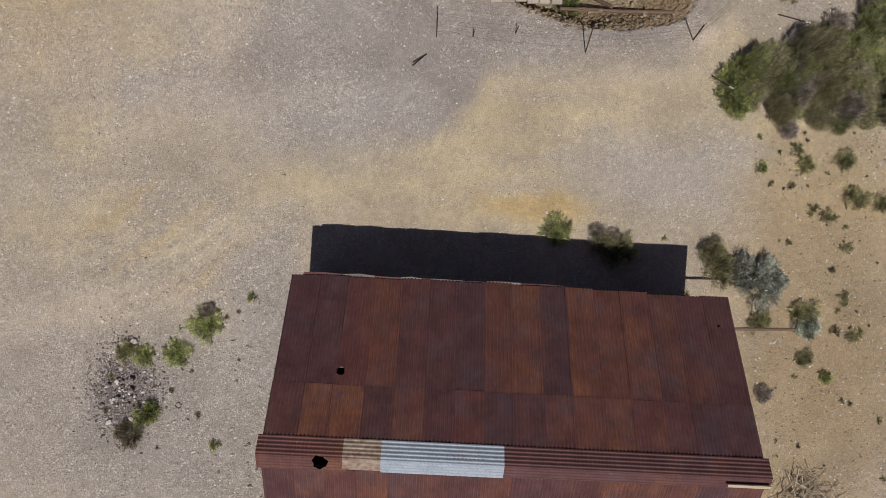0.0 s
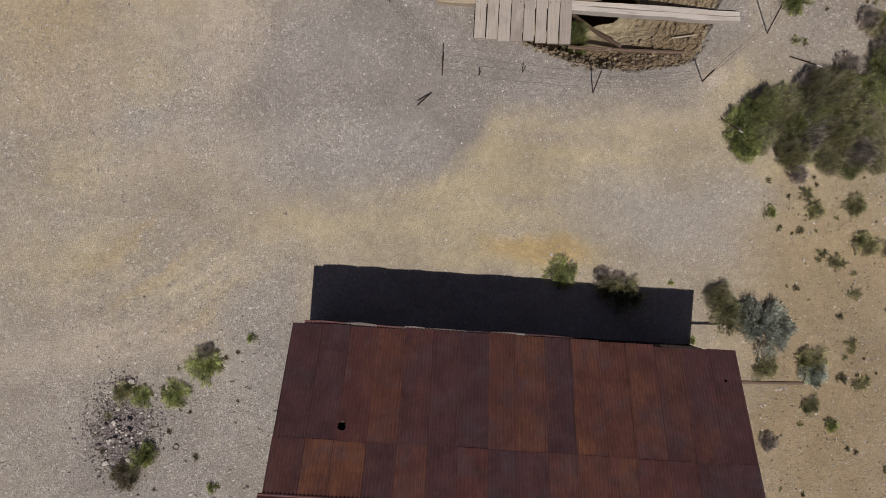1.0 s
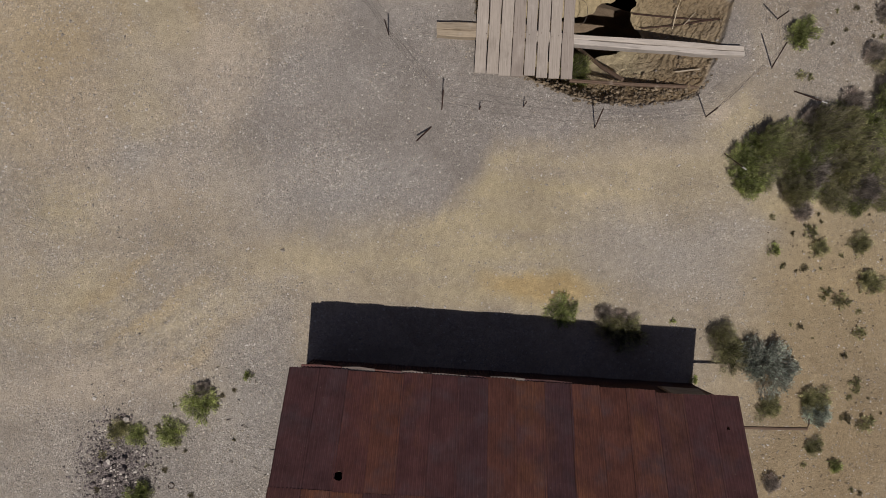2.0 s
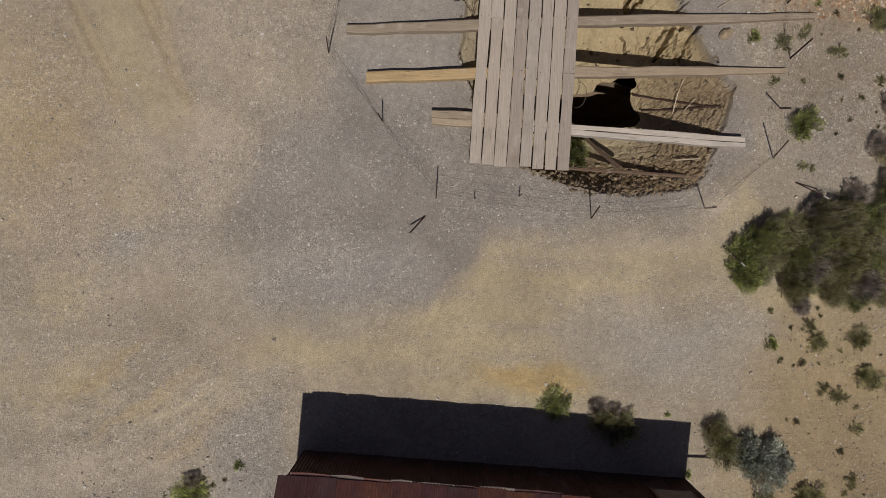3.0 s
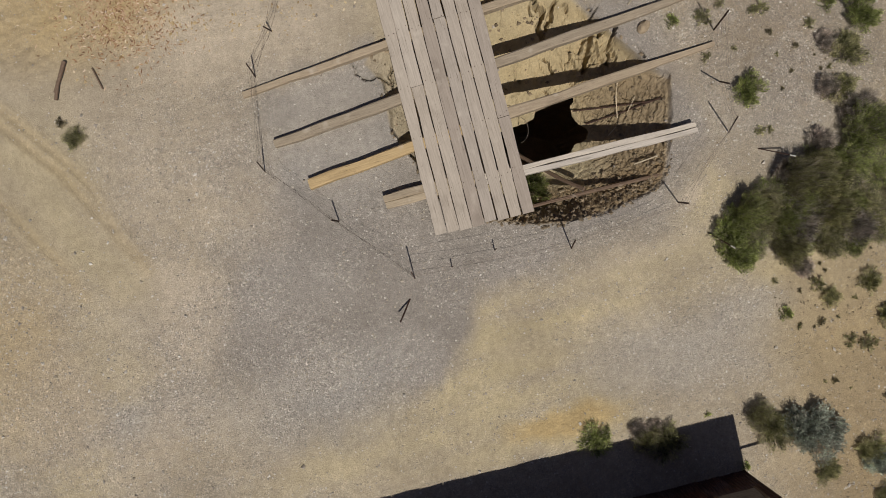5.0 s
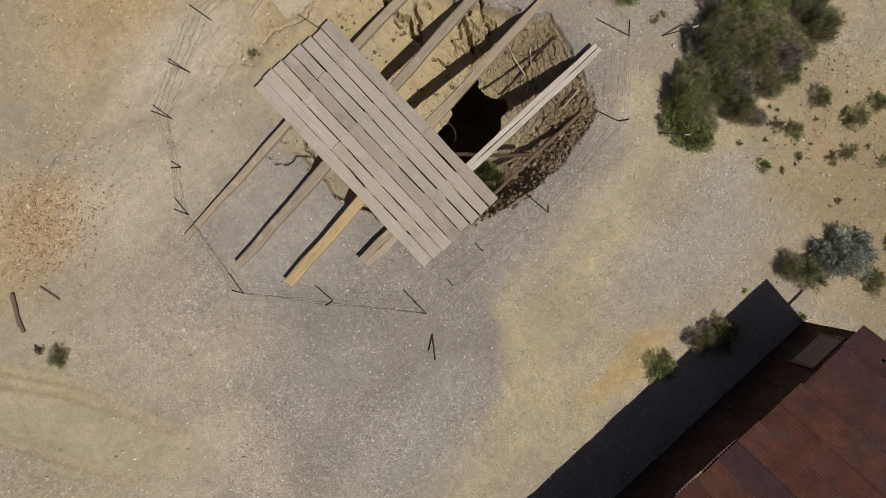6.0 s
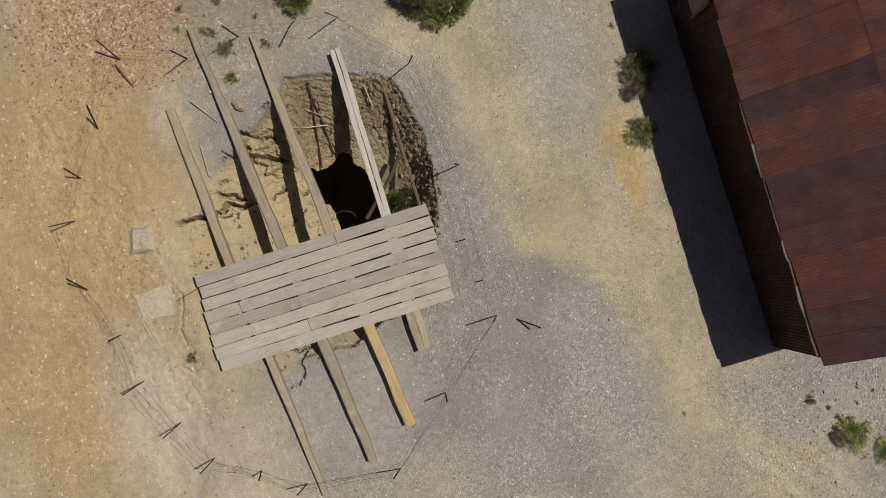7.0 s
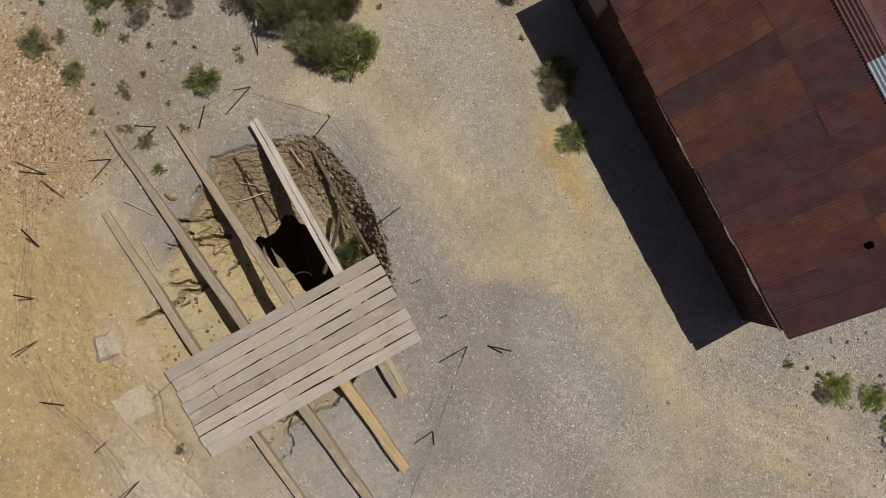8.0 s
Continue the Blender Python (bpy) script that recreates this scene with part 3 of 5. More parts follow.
# kind of soil, middle, radii, turn, strength: r grey dirt, g straw-coloured sand, b golden dirt, a pale dust, p pale gravel
SOILS = (
    ("r", -5.8, 6.6, 1.6, 0.7, 0, 0.3), ("r", 8.5, 9.2, 1.3, 1.6, 0, 0.45), ("r", -6.2, -4.0, 3.6, 2.6, 0, 0.8), ("r", -3.7, -2.2, 0.9, 2.6, 0, 0.75),
    ("r", 11.0, 8.6, 2.4, 2.6, 0, 0.62), ("r", -9.0, -3.5, 3.0, 3.0, 0, 0.5), ("r", 7.6, 10.8, 0.9, 0.6, 0, 0.6), ("r", -5.6, 4.7, 2.0, 0.8, 0, 0.4), ("r", -2.6, 9.6, 1.0, 2.0, 0, 0.4),
    ("g", 3.1, 1.5, 1.6, 0.55, -4, 0.9), ("b", 3.0, 1.55, 1.3, 0.34, -4, 0.95), ("b", -6.5, 0.6, 1.8, 0.22, 32, 0.33), ("b", -7.3, 1.6, 1.5, 0.2, 30, 0.33), ("b", -4.7, 0.5, 1.2, 0.18, 35, 0.33), ("b", -5.6, -0.2, 1.4, 0.16, 30, 0.33), ("g", -8.5, 1.0, 2.2, 1.0, 10, 0.45), ("g", -5.5, 0.7, 2.0, 0.6, 25, 0.5), ("g", -2.0, 2.3, 2.6, 0.6, 8, 0.55), ("g", -8.6, 3.4, 1.0, 0.8, 0, 0.7), ("b", -9.0, 7.0, 1.2, 2.4, 10, 0.4), ("g", -6.9, 6.2, 0.7, 1.6, 5, 0.6), ("g", -8.4, 1.3, 1.0, 0.5, 30, 0.6),
    ("g", 4.6, 9.8, 2.7, 3.0, 0, 1.2), ("b", 5.6, 10.2, 2.0, 1.6, 0, 0.42), ("b", 6.6, 14.6, 4.4, 2.6, 0, 1.0), ("b", 3.6, 16.4, 5.0, 2.6, 0, 0.8), ("b", 6.2, 12.6, 1.3, 0.8, 0, 0.7), ("b", 2.9, 13.6, 1.9, 0.8, 0, 0.6), ("g", -7.2, 10.3, 1.6, 2.4, 0, 0.4), ("g", 8.8, 3.6, 0.8, 0.5, 0, 0.7),
    ("b", 10.8, 1.5, 2.2, 2.6, 0, 0.42), ("b", 10.2, -2.6, 2.6, 3.0, 0, 0.45), ("g", 10.4, 0.5, 2.4, 4.0, 0, 0.55), ("b", 11.2, 12.6, 2.8, 1.7, 0, 1.0), ("b", 9.4, 13.2, 1.4, 1.0, 0, 0.8), ("b", -6.0, 14.6, 2.2, 1.4, 0, 0.6),
    ("b", -4.3, 14.0, 1.2, 0.9, 0, 0.8), ("b", 8.6, -6.0, 3.0, 2.0, 0, 0.5), ("b", 13.5, 6.0, 2.0, 3.0, 0, 0.4), ("b", -9.5, 7.5, 2.0, 3.0, 0, 0.35),
    ("a", -3.0, 4.2, 1.8, 0.6, 12, 0.2), ("a", -0.3, 10.3, 1.4, 1.3, 0, 0.2), ("a", -4.2, 10.4, 2.2, 2.2, 0, 0.34), ("a", -6.2, 6.6, 1.7, 1.6, 0, 0.3), ("a", -2.8, 8.6, 1.0, 1.2, 0, 0.3), ("a", -5.0, 6.6, 0.9, 1.3, 0, 0.75), ("a", 1.0, 14.4, 2.2, 1.1, 0, 0.75), ("a", -0.8, 12.9, 1.5, 1.1, 0, 0.7), ("a", -2.6, 13.0, 2.0, 1.3, 0, 0.6), ("a", -8.2, -1.0, 2.6, 0.6, 8, 0.5),
    ("a", -8.4, 5.2, 1.0, 1.6, 0, 0.35), ("a", 4.6, 13.0, 1.6, 0.6, 0, 0.3), ("a", -6.5, 4.0, 1.6, 0.6, 30, 0.3), ("a", 7.5, 5.85, 0.4, 0.22, 0, 0.7), ("a", 7.9, 11.9, 0.7, 0.5, 0, 0.5), ("a", 6.2, 4.9, 1.6, 0.35, 0, 0.3),
    ("e", 10.6, -2.4, 3.2, 5.0, 0, 0.55), ("e", 11.4, 12.4, 2.6, 1.6, 0, 0.42), ("e", 10.6, 9.4, 2.4, 2.2, 0, 0.42),
    ("p", -2.2, 3.9, 2.2, 1.0, 4, 0.62), ("p", -7.0, 4.6, 0.55, 0.5, 0, 0.45), ("p", 6.3, 2.45, 2.5, 1.0, -5, 0.46), ("p", 8.3, 2.8, 0.9, 0.6, 0, 0.45), ("p", -1.8, 6.9, 1.6, 0.9, 0, 0.25), ("p", -0.4, 9.8, 1.7, 1.7, 0, 0.5), ("p", 9.6, 8.0, 1.6, 1.2, 0, 0.2), ("p", -4.2, -1.4, 1.0, 2.4, 0, 0.4),
)
# the grey spill round the pit and the straw-coloured lane beside it
SPILL = [(-3.6, 7.6), (-4.3, 6.4), (-4.5, 5.2), (-3.4, 3.6), (-1.2, 3.1), (0.2, 3.2), (0.95, 3.7), (1.4, 4.7), (1.8, 5.05), (2.6, 5.2), (3.6, 5.1), (4.9, 5.3), (6.4, 5.65), (7.2, 6.0), (7.9, 6.6), (8.4, 7.4), (8.3, 9.7), (8.0, 10.9), (7.2, 11.3), (4.0, 11.2), (1.0, 11.5), (-1.6, 11.5), (-2.0, 9.8), (-2.8, 8.4)]
LANE = [(-3.0, 2.2), (-1.2, 2.45), (-0.1, 2.95), (0.85, 3.65), (1.4, 4.6), (1.85, 4.98), (2.6, 5.12), (3.55, 5.0), (4.9, 5.2), (6.4, 5.52), (7.2, 5.9), (8.0, 6.3), (8.7, 5.9), (8.2, 4.6), (8.0, 3.5), (6.4, 3.6), (4.9, 3.2), (4.0, 2.2), (4.4, 1.7), (3.0, 1.0), (0.4, 1.2), (-3.0, 1.7)]


def soil_weights(x, y):
    out = {k: np.zeros_like(x) for k in "rgbape"}
    wx, wy = x + 0.9 * fbm(x * 0.9, y * 0.9, 81, 5), y + 0.9 * fbm(x * 0.9, y * 0.9, 85, 5)
    for kind, cx, cy, rx, ry, turn, strength in SOILS:
        c, s = math.cos(radians(turn)), math.sin(radians(turn))
        u, v = ((wx - cx) * c + (wy - cy) * s) / rx, (-(wx - cx) * s + (wy - cy) * c) / ry
        out[kind] = np.maximum(out[kind], strength * np.exp(-((u * u + v * v) ** 1.4) * 0.7))
    soft = 0.46 + 0.8 * smooth(0.4, -1.5, x) + 0.75 * smooth(2.6, 5.2, x) * smooth(8.4, 7.2, x)
    mottle = 0.58 + 0.6 * fbm(x * 0.7, y * 0.7, 87, 3) + 1.1 * fbm(x * 0.3, y * 2.4 + 0.12 * x, 89, 4)
    out["r"] = np.maximum(out["r"], 0.95 * smooth(-soft, soft, inside(wx, wy, SPILL)))
    out["g"] = np.maximum(out["g"], mottle * smooth(-soft, soft, inside(wx, wy, LANE)))
    pit = smooth(-0.05, 0.1, inside(x, y, PIT))
    south = pit * smooth(7.5, 6.7, y)
    for k in "rpa":
        out[k] *= 1 - pit
    out["g"] = np.maximum(out["g"], 0.55 * np.exp(-(polyline_distance(wx, wy, [(-9.8, 13.8), (-7.7, 10.9), (-6.8, 9.0), (-5.9, 7.4)]) / 0.8) ** 2))
    for line in TRACKS:
        out["b"] = np.maximum(out["b"], 0.3 * np.exp(-(polyline_distance(x + 0.12 * fbm(x * 0.8, y * 0.8, 21, 3), y, line) / 0.25) ** 2))
    out["e"] = np.maximum(out["e"] * (1 - pit), pit * np.maximum(smooth(7.4, 6.7, y), smooth(5.2, 6.2, x) * smooth(10.2, 9.0, y) * 0.62))
    return out


def stony_field(x, y, soil):
    """How stony the ground is: bare sand between the ruts and on the ochre patches."""
    sand = np.exp(-(polyline_distance(x, y, [(-9.8, 13.8), (-7.8, 11.0), (-6.9, 9.0), (-6.0, 7.6)]) / 0.75) ** 2)
    patchy = 0.6 + 0.75 * smooth(-0.3, 0.32, fbm(x * 0.9, y * 0.9, 77, 5) + 0.6 * fbm(x * 0.3, y * 1.6, 78, 3))
    return patchy * (0.55 + 0.42 * soil["r"] - 0.12 * soil["b"] + 0.22 * smooth(-2.5, -4.5, x) + 0.2 * smooth(8.0, 9.0, x) * smooth(5.5, 6.5, y) * smooth(11, 10, y) + 0.4 * soil["p"] - 0.35 * soil["g"] - 0.1 * soil["a"] - 0.3 * soil["r"] * smooth(-4.0, -1.5, x)) * (1 - 0.85 * sand) * (1 - 0.7 * smooth(11.6, 12.8, y)) * (1 - 0.75 * np.exp(-(((x + 0.4) / 1.7) ** 4 + ((y - 9.7) / 1.9) ** 4)))


def build_ground():
    xs, ys = axis(-13.0, 15.0, 0.5, 8.3), axis(-9.0, 20.0, 5.9, 14.9)
    xs = np.sort(np.concatenate([xs, np.arange(-9.95, -4.6, 0.1)]))
    gx, gy = np.meshgrid(xs, ys)
    x, y = gx.ravel(), gy.ravel()
    far = np.hypot(x - 1, y - 5)
    z = ground_height(x, y) * smooth(60, 25, far) + 6.0 * smooth(60, 900, far) * fbm(x * 0.01, y * 0.01, 5, 3)
    w, h = len(xs), len(ys)
    k = (np.arange(h - 1)[:, None] * w + np.arange(w - 1)[None, :]).ravel()
    mouth = shaft_distance(x, y)
    k = k[np.minimum(np.minimum(mouth[k], mouth[k + 1 + w]), np.minimum(mouth[k + 1], mouth[k + w])) < 0]
    # draw the sheet's edge back to the mouth's outline
    over = (mouth > 0) & (mouth < 0.12)
    ox, oy, od = x[over], y[over], mouth[over]
    sx = (shaft_distance(ox + 0.01, oy) - od) / 0.01
    sy = (shaft_distance(ox, oy + 0.01) - od) / 0.01
    size = np.maximum(np.hypot(sx, sy), 0.3)
    x[over], y[over] = ox - sx / size * od / size, oy - sy / size * od / size
    corner = k[:, None] + np.array([0, 1, 1 + w, w])
    rocky = inside(x, y, PIT)[k] > -0.1
    ob = mesh_object("ground", np.stack([x, y, z], 1), corner, SOIL, smooth=True)
    ob.data.polygons.foreach_set("use_smooth", ~rocky)
    soil = soil_weights(x, y)
    layer = ob.data.color_attributes.new("soil", "FLOAT_COLOR", "POINT")
    layer.data.foreach_set("color", np.stack([soil[q] for q in "rgba"], 1).astype(np.float32).ravel())
    for name, q in (("gravel", "p"), ("earth", "e")):
        ob.data.attributes.new(name, "FLOAT", "POINT").data.foreach_set("value", soil[q].astype(np.float32))
    stony = ob.data.attributes.new("stony", "FLOAT", "POINT")
    pit = smooth(-0.1, 0.1, inside(x, y, PIT))
    stony.data.foreach_set("value", (np.clip(stony_field(x, y, soil), 0, 1.2) * (1 - 0.75 * pit)).astype(np.float32))
    return tagged(ob, "dry tan, grey and ochre gravelly desert ground", "ground", kind="structure")


build_ground()


def build_shaft():
    """The void below the pit's mouth: it widens under the overhanging rim and drops away."""
    cx, cy = 4.1, 8.4
    rings = []
    for z, grow in ((-2.35, 1.25), (-3.0, 1.4), (-4.0, 1.45), (-5.0, 1.35), (-6.0, 1.2), (-6.9, 1.0)):
        ring = []
        for k in range(48):
            a = 2 * math.pi * k / 48
            x, y = 2.0 * math.cos(a), 1.0 * math.sin(a)
            wob = 1 + 0.12 * float(fbm(np.array([3 * math.cos(a) + z]), np.array([3 * math.sin(a)]), 5, 3)[0])
            ring.append((cx + x * grow * wob, cy + y * grow * wob, z))
        rings.append(ring)
    verts = [p for r in rings for p in r]
    faces = [(r * 48 + k, r * 48 + (k + 1) % 48, (r + 1) * 48 + (k + 1) % 48, (r + 1) * 48 + k) for r in range(len(rings) - 1) for k in range(48)]
    base = len(verts)
    verts.append((cx, cy, -7.0))
    me = bpy.data.meshes.new("shaft_wall")
    me.from_pydata(verts, [], faces + [((len(rings) - 1) * 48 + k, (len(rings) - 1) * 48 + (k + 1) % 48, base) for k in range(48)])
    me.materials.append(SHAFT_DIRT)
    return tagged(new("shaft_wall", me), "dark dirt wall of the deep mine shaft", "shaft", kind="structure")


build_shaft()


def ground_at(x, y):
    return float(ground_height(np.array([float(x)]), np.array([float(y)]))[0])


# ---- shed: corrugated sheets on a timber frame ----
LENGTH, HALF, EAVE, RIDGE = 9.51, 3.242, 2.44, 4.47
SLOPE = math.hypot(HALF, RIDGE - EAVE)
PITCH = math.degrees(math.atan2(RIDGE - EAVE, HALF))
SHED_POSE = pose(1.974, -3.699, 0, 0, 0, -2.955)
shed = tagged(empty("shed", SHED_POSE), "rusted corrugated steel shed with gable roof and patched ridge", "shed")


def round_off(bm, cx, cy, radius):
    """Draws the stepped edge of a hole out to an uneven round."""
    for v in bm.verts:
        d = math.hypot(v.co.x - cx, v.co.y - cy)
        if v.is_boundary and 0 < d < radius * 1.5:
            a = math.atan2(v.co.y - cy, v.co.x - cx)
            k = radius * (1 + 0.08 * math.sin(3 * a + 1) + 0.05 * math.sin(7 * a)) / d
            v.co.x, v.co.y = cx + (v.co.x - cx) * k, cy + (v.co.y - cy) * k


def corrugated(width, length, rows=3, wave=0.0762, amp=0.0105, hole=None, seed=0, curl=0.0, ragged=0.0):
    """A corrugated sheet, ribs along y, in the middle of its own axes; hole: x, y, radius."""
    rng = random.Random(seed)
    n = round(width / wave * 6)
    bm = bmesh.new()
    grid = []
    edge = [rng.uniform(-ragged, ragged) for _ in range(n + 1)]
    for j in range(rows + 1):
        y = length * (j / rows - 0.5)
        row = []
        for i in range(n + 1):
            x = width * (i / n - 0.5)
            z = amp * math.sin(2 * math.pi * x / wave) + 0.003 * math.sin(3.1 * y + seed) + curl * (1 - j / rows) ** 4 * math.sin(2.7 * x + seed)
            row.append(bm.verts.new((x, y + (edge[i] if j == 0 else 0), z)))
        grid.append(row)
    for j in range(rows):
        for i in range(n):
            c = (grid[j][i].co + grid[j + 1][i + 1].co) / 2
            if hole and math.hypot(c.x - hole[0], c.y - hole[1]) < hole[2] * (1 + 0.06 * math.sin(5 * math.atan2(c.y - hole[1], c.x - hole[0]))):
                continue
            bm.faces.new((grid[j][i], grid[j][i + 1], grid[j + 1][i + 1], grid[j + 1][i]))
    loose = [v for v in bm.verts if not v.link_faces]
    bmesh.ops.delete(bm, geom=loose, context="VERTS")
    if hole:
        round_off(bm, hole[0], hole[1], hole[2])
    bmesh.ops.solidify(bm, geom=bm.faces[:], thickness=0.0012)
    return bm


def sheet_under(parent, mesh, m, material, name="sheet"):
    ob = new(name, mesh)
    ob.parent = parent
    ob.matrix_local = m
    if not mesh.materials:
        mesh.materials.append(material)
    if mesh.materials[0] != material:
        ob.material_slots[0].link = "OBJECT"
        ob.material_slots[0].material = material
    return ob


def mesh_of(bm, name):
    me = bpy.data.meshes.new(name)
    bm.to_mesh(me)
    bm.free()
    return me


def joined(boxes):
    """One bmesh from several (sx, sy, sz, matrix) bars."""
    bm = bmesh.new()
    for sx, sy, sz, m in boxes:
        bmesh.ops.create_cube(bm, size=1.0, matrix=m @ Matrix.Diagonal((sx, sy, sz, 1)))
    return bm


def build_roof(side):
    """One slope: side 1 faces north, -1 south. Its own axes: x along the ridge, y up the slope, from the eave."""
    turn = pose(0, side * HALF, EAVE, 0, 0, 0 if side < 0 else 180) @ pose(0, 0, 0, PITCH)
    bars = [(LENGTH - 0.1, 0.09, 0.05, pose(0, y, -0.06)) for y in (0.12, 1.0, 1.95, 2.9, 3.45)]
    bars += [(0.05, SLOPE - 0.1, 0.12, pose(x, SLOPE / 2, -0.15)) for x in (-4.55, -3.0, -1.5, 0, 1.5, 3.0, 4.55)]
    roof = part("roof", joined(bars), OLDWOOD, shed)
    roof.matrix_local = turn
    rng = random.Random(11 + side)
    low, high = 2.50, SLOPE - 2.44
    lower = [mesh_of(corrugated(0.645, low + 0.05, 5, seed=q, curl=0.008, ragged=0.006), "sheet") for q in range(4)]
    upper = [mesh_of(corrugated(0.645, high, 3, seed=q + 9), "sheet") for q in range(3)]
    pierced = mesh_of(corrugated(0.645, low + 0.05, 48, seed=5, hole=(0.2, 0.92, 0.09)), "sheet")
    torn = mesh_of(corrugated(0.645, low + 0.05, 48, seed=6, hole=(0.02, -0.55, 0.035)), "sheet")
    cut_short = mesh_of(corrugated(0.645, high - 0.27, 3, seed=19), "sheet")
    count = 16
    step = LENGTH / count
    # tone of each sheet from east to west: d dark, m maroon, o orange
    tones = {"d": RUST_DARK, "m": RUST, "o": RUST_ORANGE}
    low_tones, high_tones = ("dmdmoodmoddmomdd", "ddmmmommdmmmdood") if side > 0 else ("mdmomdmdommdmmdm", "mmomddmomdmoomdm")
    for k in range(count):
        x = -LENGTH / 2 + step * (k + 0.5)
        m = rng.choice(lower)
        if side > 0 and k == 13:
            m = pierced
        if side > 0 and k == 0:
            m = torn
        lap = 0.003 * (k % 2)
        slip = rng.uniform(-0.035, 0.02) + (0.05 if side > 0 and k < 5 else 0)
        sheet_under(roof, m, pose(x, low / 2 - 0.08 + slip, 0.016 + lap, rng.uniform(-0.1, 0.1), rng.uniform(-0.35, 0.35), rng.uniform(-0.25, 0.25)), tones[low_tones[k]])
        if side < 0 and k in (1, 2):
            sheet_under(roof, cut_short, pose(x, low - 0.10 + (high - 0.27) / 2, 0.0205 + lap), RUST)
            continue
        sheet_under(roof, rng.choice(upper), pose(x, low - 0.10 + high / 2 + rng.uniform(-0.02, 0.02), 0.0205 + lap, 0, 0, rng.uniform(-0.25, 0.25)), tones[high_tones[k]])
    return roof


build_roof(1)
build_roof(-1)


def ridge_piece(x0, x1, material, label="", north=0.38, south=0.30, hole=False, lift=0.0):
    """A corrugated sheet bent over the ridge, ribs along it."""
    bm = bmesh.new()
    n, cols = 72, (60 if hole else 4)
    rise = math.tan(radians(PITCH))
    grid = []
    for i in range(cols + 1):
        x = x0 + (x1 - x0) * i / cols
        row = []
        for j in range(n + 1):
            s = -north + (north + south) * j / n
            y = -s * math.cos(radians(PITCH))
            z = RIDGE + 0.030 + lift - (abs(y) ** 2 / (abs(y) + 0.015)) * rise + 0.0075 * math.sin(2 * math.pi * s / 0.0762)
            row.append(bm.verts.new((x, y, z)))
        grid.append(row)
    for i in range(cols):
        for j in range(n):
            c = (grid[i][j].co + grid[i + 1][j + 1].co) / 2
            if hole and math.hypot(c.x + 3.66, c.y + 0.125) < 0.142 * (1 + 0.07 * math.sin(4 * math.atan2(c.y + 0.125, c.x + 3.66))):
                continue
            bm.faces.new((grid[i][j], grid[i][j + 1], grid[i + 1][j + 1], grid[i + 1][j]))
    bmesh.ops.delete(bm, geom=[v for v in bm.verts if not v.link_faces], context="VERTS")
    if hole:
        round_off(bm, -3.66, -0.125, 0.142)
    bmesh.ops.recalc_face_normals(bm, faces=bm.faces[:])
    bmesh.ops.solidify(bm, geom=bm.faces[:], thickness=0.0012)
    return part("ridge_sheet", bm, material, shed, label)


ridge_piece(-4.86, -3.16, RUST, south=0.37, hole=True)
ridge_piece(-3.24, -2.46, FLAKED, "flaked pale-painted ridge sheet", lift=0.004)
ridge_piece(-2.52, -0.20, GALVANISED, "bright galvanised ridge patch", lift=0.007, south=0.33)
ridge_piece(-0.26, 2.44, RUST, lift=0.003)
ridge_piece(2.36, 4.86, RUST, lift=0.006)
board = part("ridge_board", box(0.82, 0.07, 0.025, 0.004), BEAM, shed, "pale weathered board")
board.matrix_local = pose(4.42, -0.17, RIDGE + 0.035, PITCH, 0, 0)


def build_wall(name, m, width):
    """A long wall: studs and rails, with upright sheets outside. x along it, y out of it."""
    bars = [(width, 0.06, 0.09, pose(0, -0.05, z)) for z in (0.06, 1.1, EAVE - 0.22)]
    bars += [(0.09, 0.06, EAVE - 0.30, pose(-width / 2 + 0.1 + k * (width - 0.2) / 9, -0.112, EAVE / 2 - 0.1)) for k in range(10)]
    wall = part(name, joined(bars), OLDWOOD, shed)
    wall.matrix_local = m
    meshes = [mesh_of(corrugated(0.66, EAVE - 0.16, 3, seed=q + 20, curl=0.012), "sheet") for q in range(3)]
    rng = random.Random(len(name))
    count = round(width / 0.62)
    for k in range(count):
        x = -width / 2 + width / count * (k + 0.5)
        sheet_under(wall, rng.choice(meshes), pose(x, 0.004 * (k % 2), EAVE / 2 - 0.10, 90, 0, 0) @ pose(0, 0, 0, 0, rng.uniform(-0.3, 0.3), rng.uniform(-0.3, 0.3)), RUST_WALL_SHADED)
    return wall


build_wall("wall", pose(0, HALF - 0.10, 0.03), LENGTH - 0.16)
build_wall("wall", pose(0, -HALF + 0.10, 0.03, 0, 0, 180), LENGTH - 0.16)


def build_gable(side):
    bm = bmesh.new()
    n = 462
    grid = []
    for i in range(n + 1):
        y = (i / n - 0.5) * (2 * HALF - 0.3)
        top = EAVE - 0.10 + (HALF - abs(y)) * math.tan(radians(PITCH)) - 0.06
        x = side * (LENGTH / 2 - 0.06) + 0.0105 * math.sin(2 * math.pi * y / 0.0762)
        grid.append((bm.verts.new((x, y, -0.05)), bm.verts.new((x, y, top))))
    for p, q in zip(grid, grid[1:]):
        bm.faces.new((p[0], q[0], q[1], p[1]))
    bmesh.ops.recalc_face_normals(bm, faces=bm.faces[:])
    bmesh.ops.solidify(bm, geom=bm.faces[:], thickness=0.002)
    return part("gable_wall", bm, RUST_WALL_SHADED, shed)


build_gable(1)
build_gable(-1)
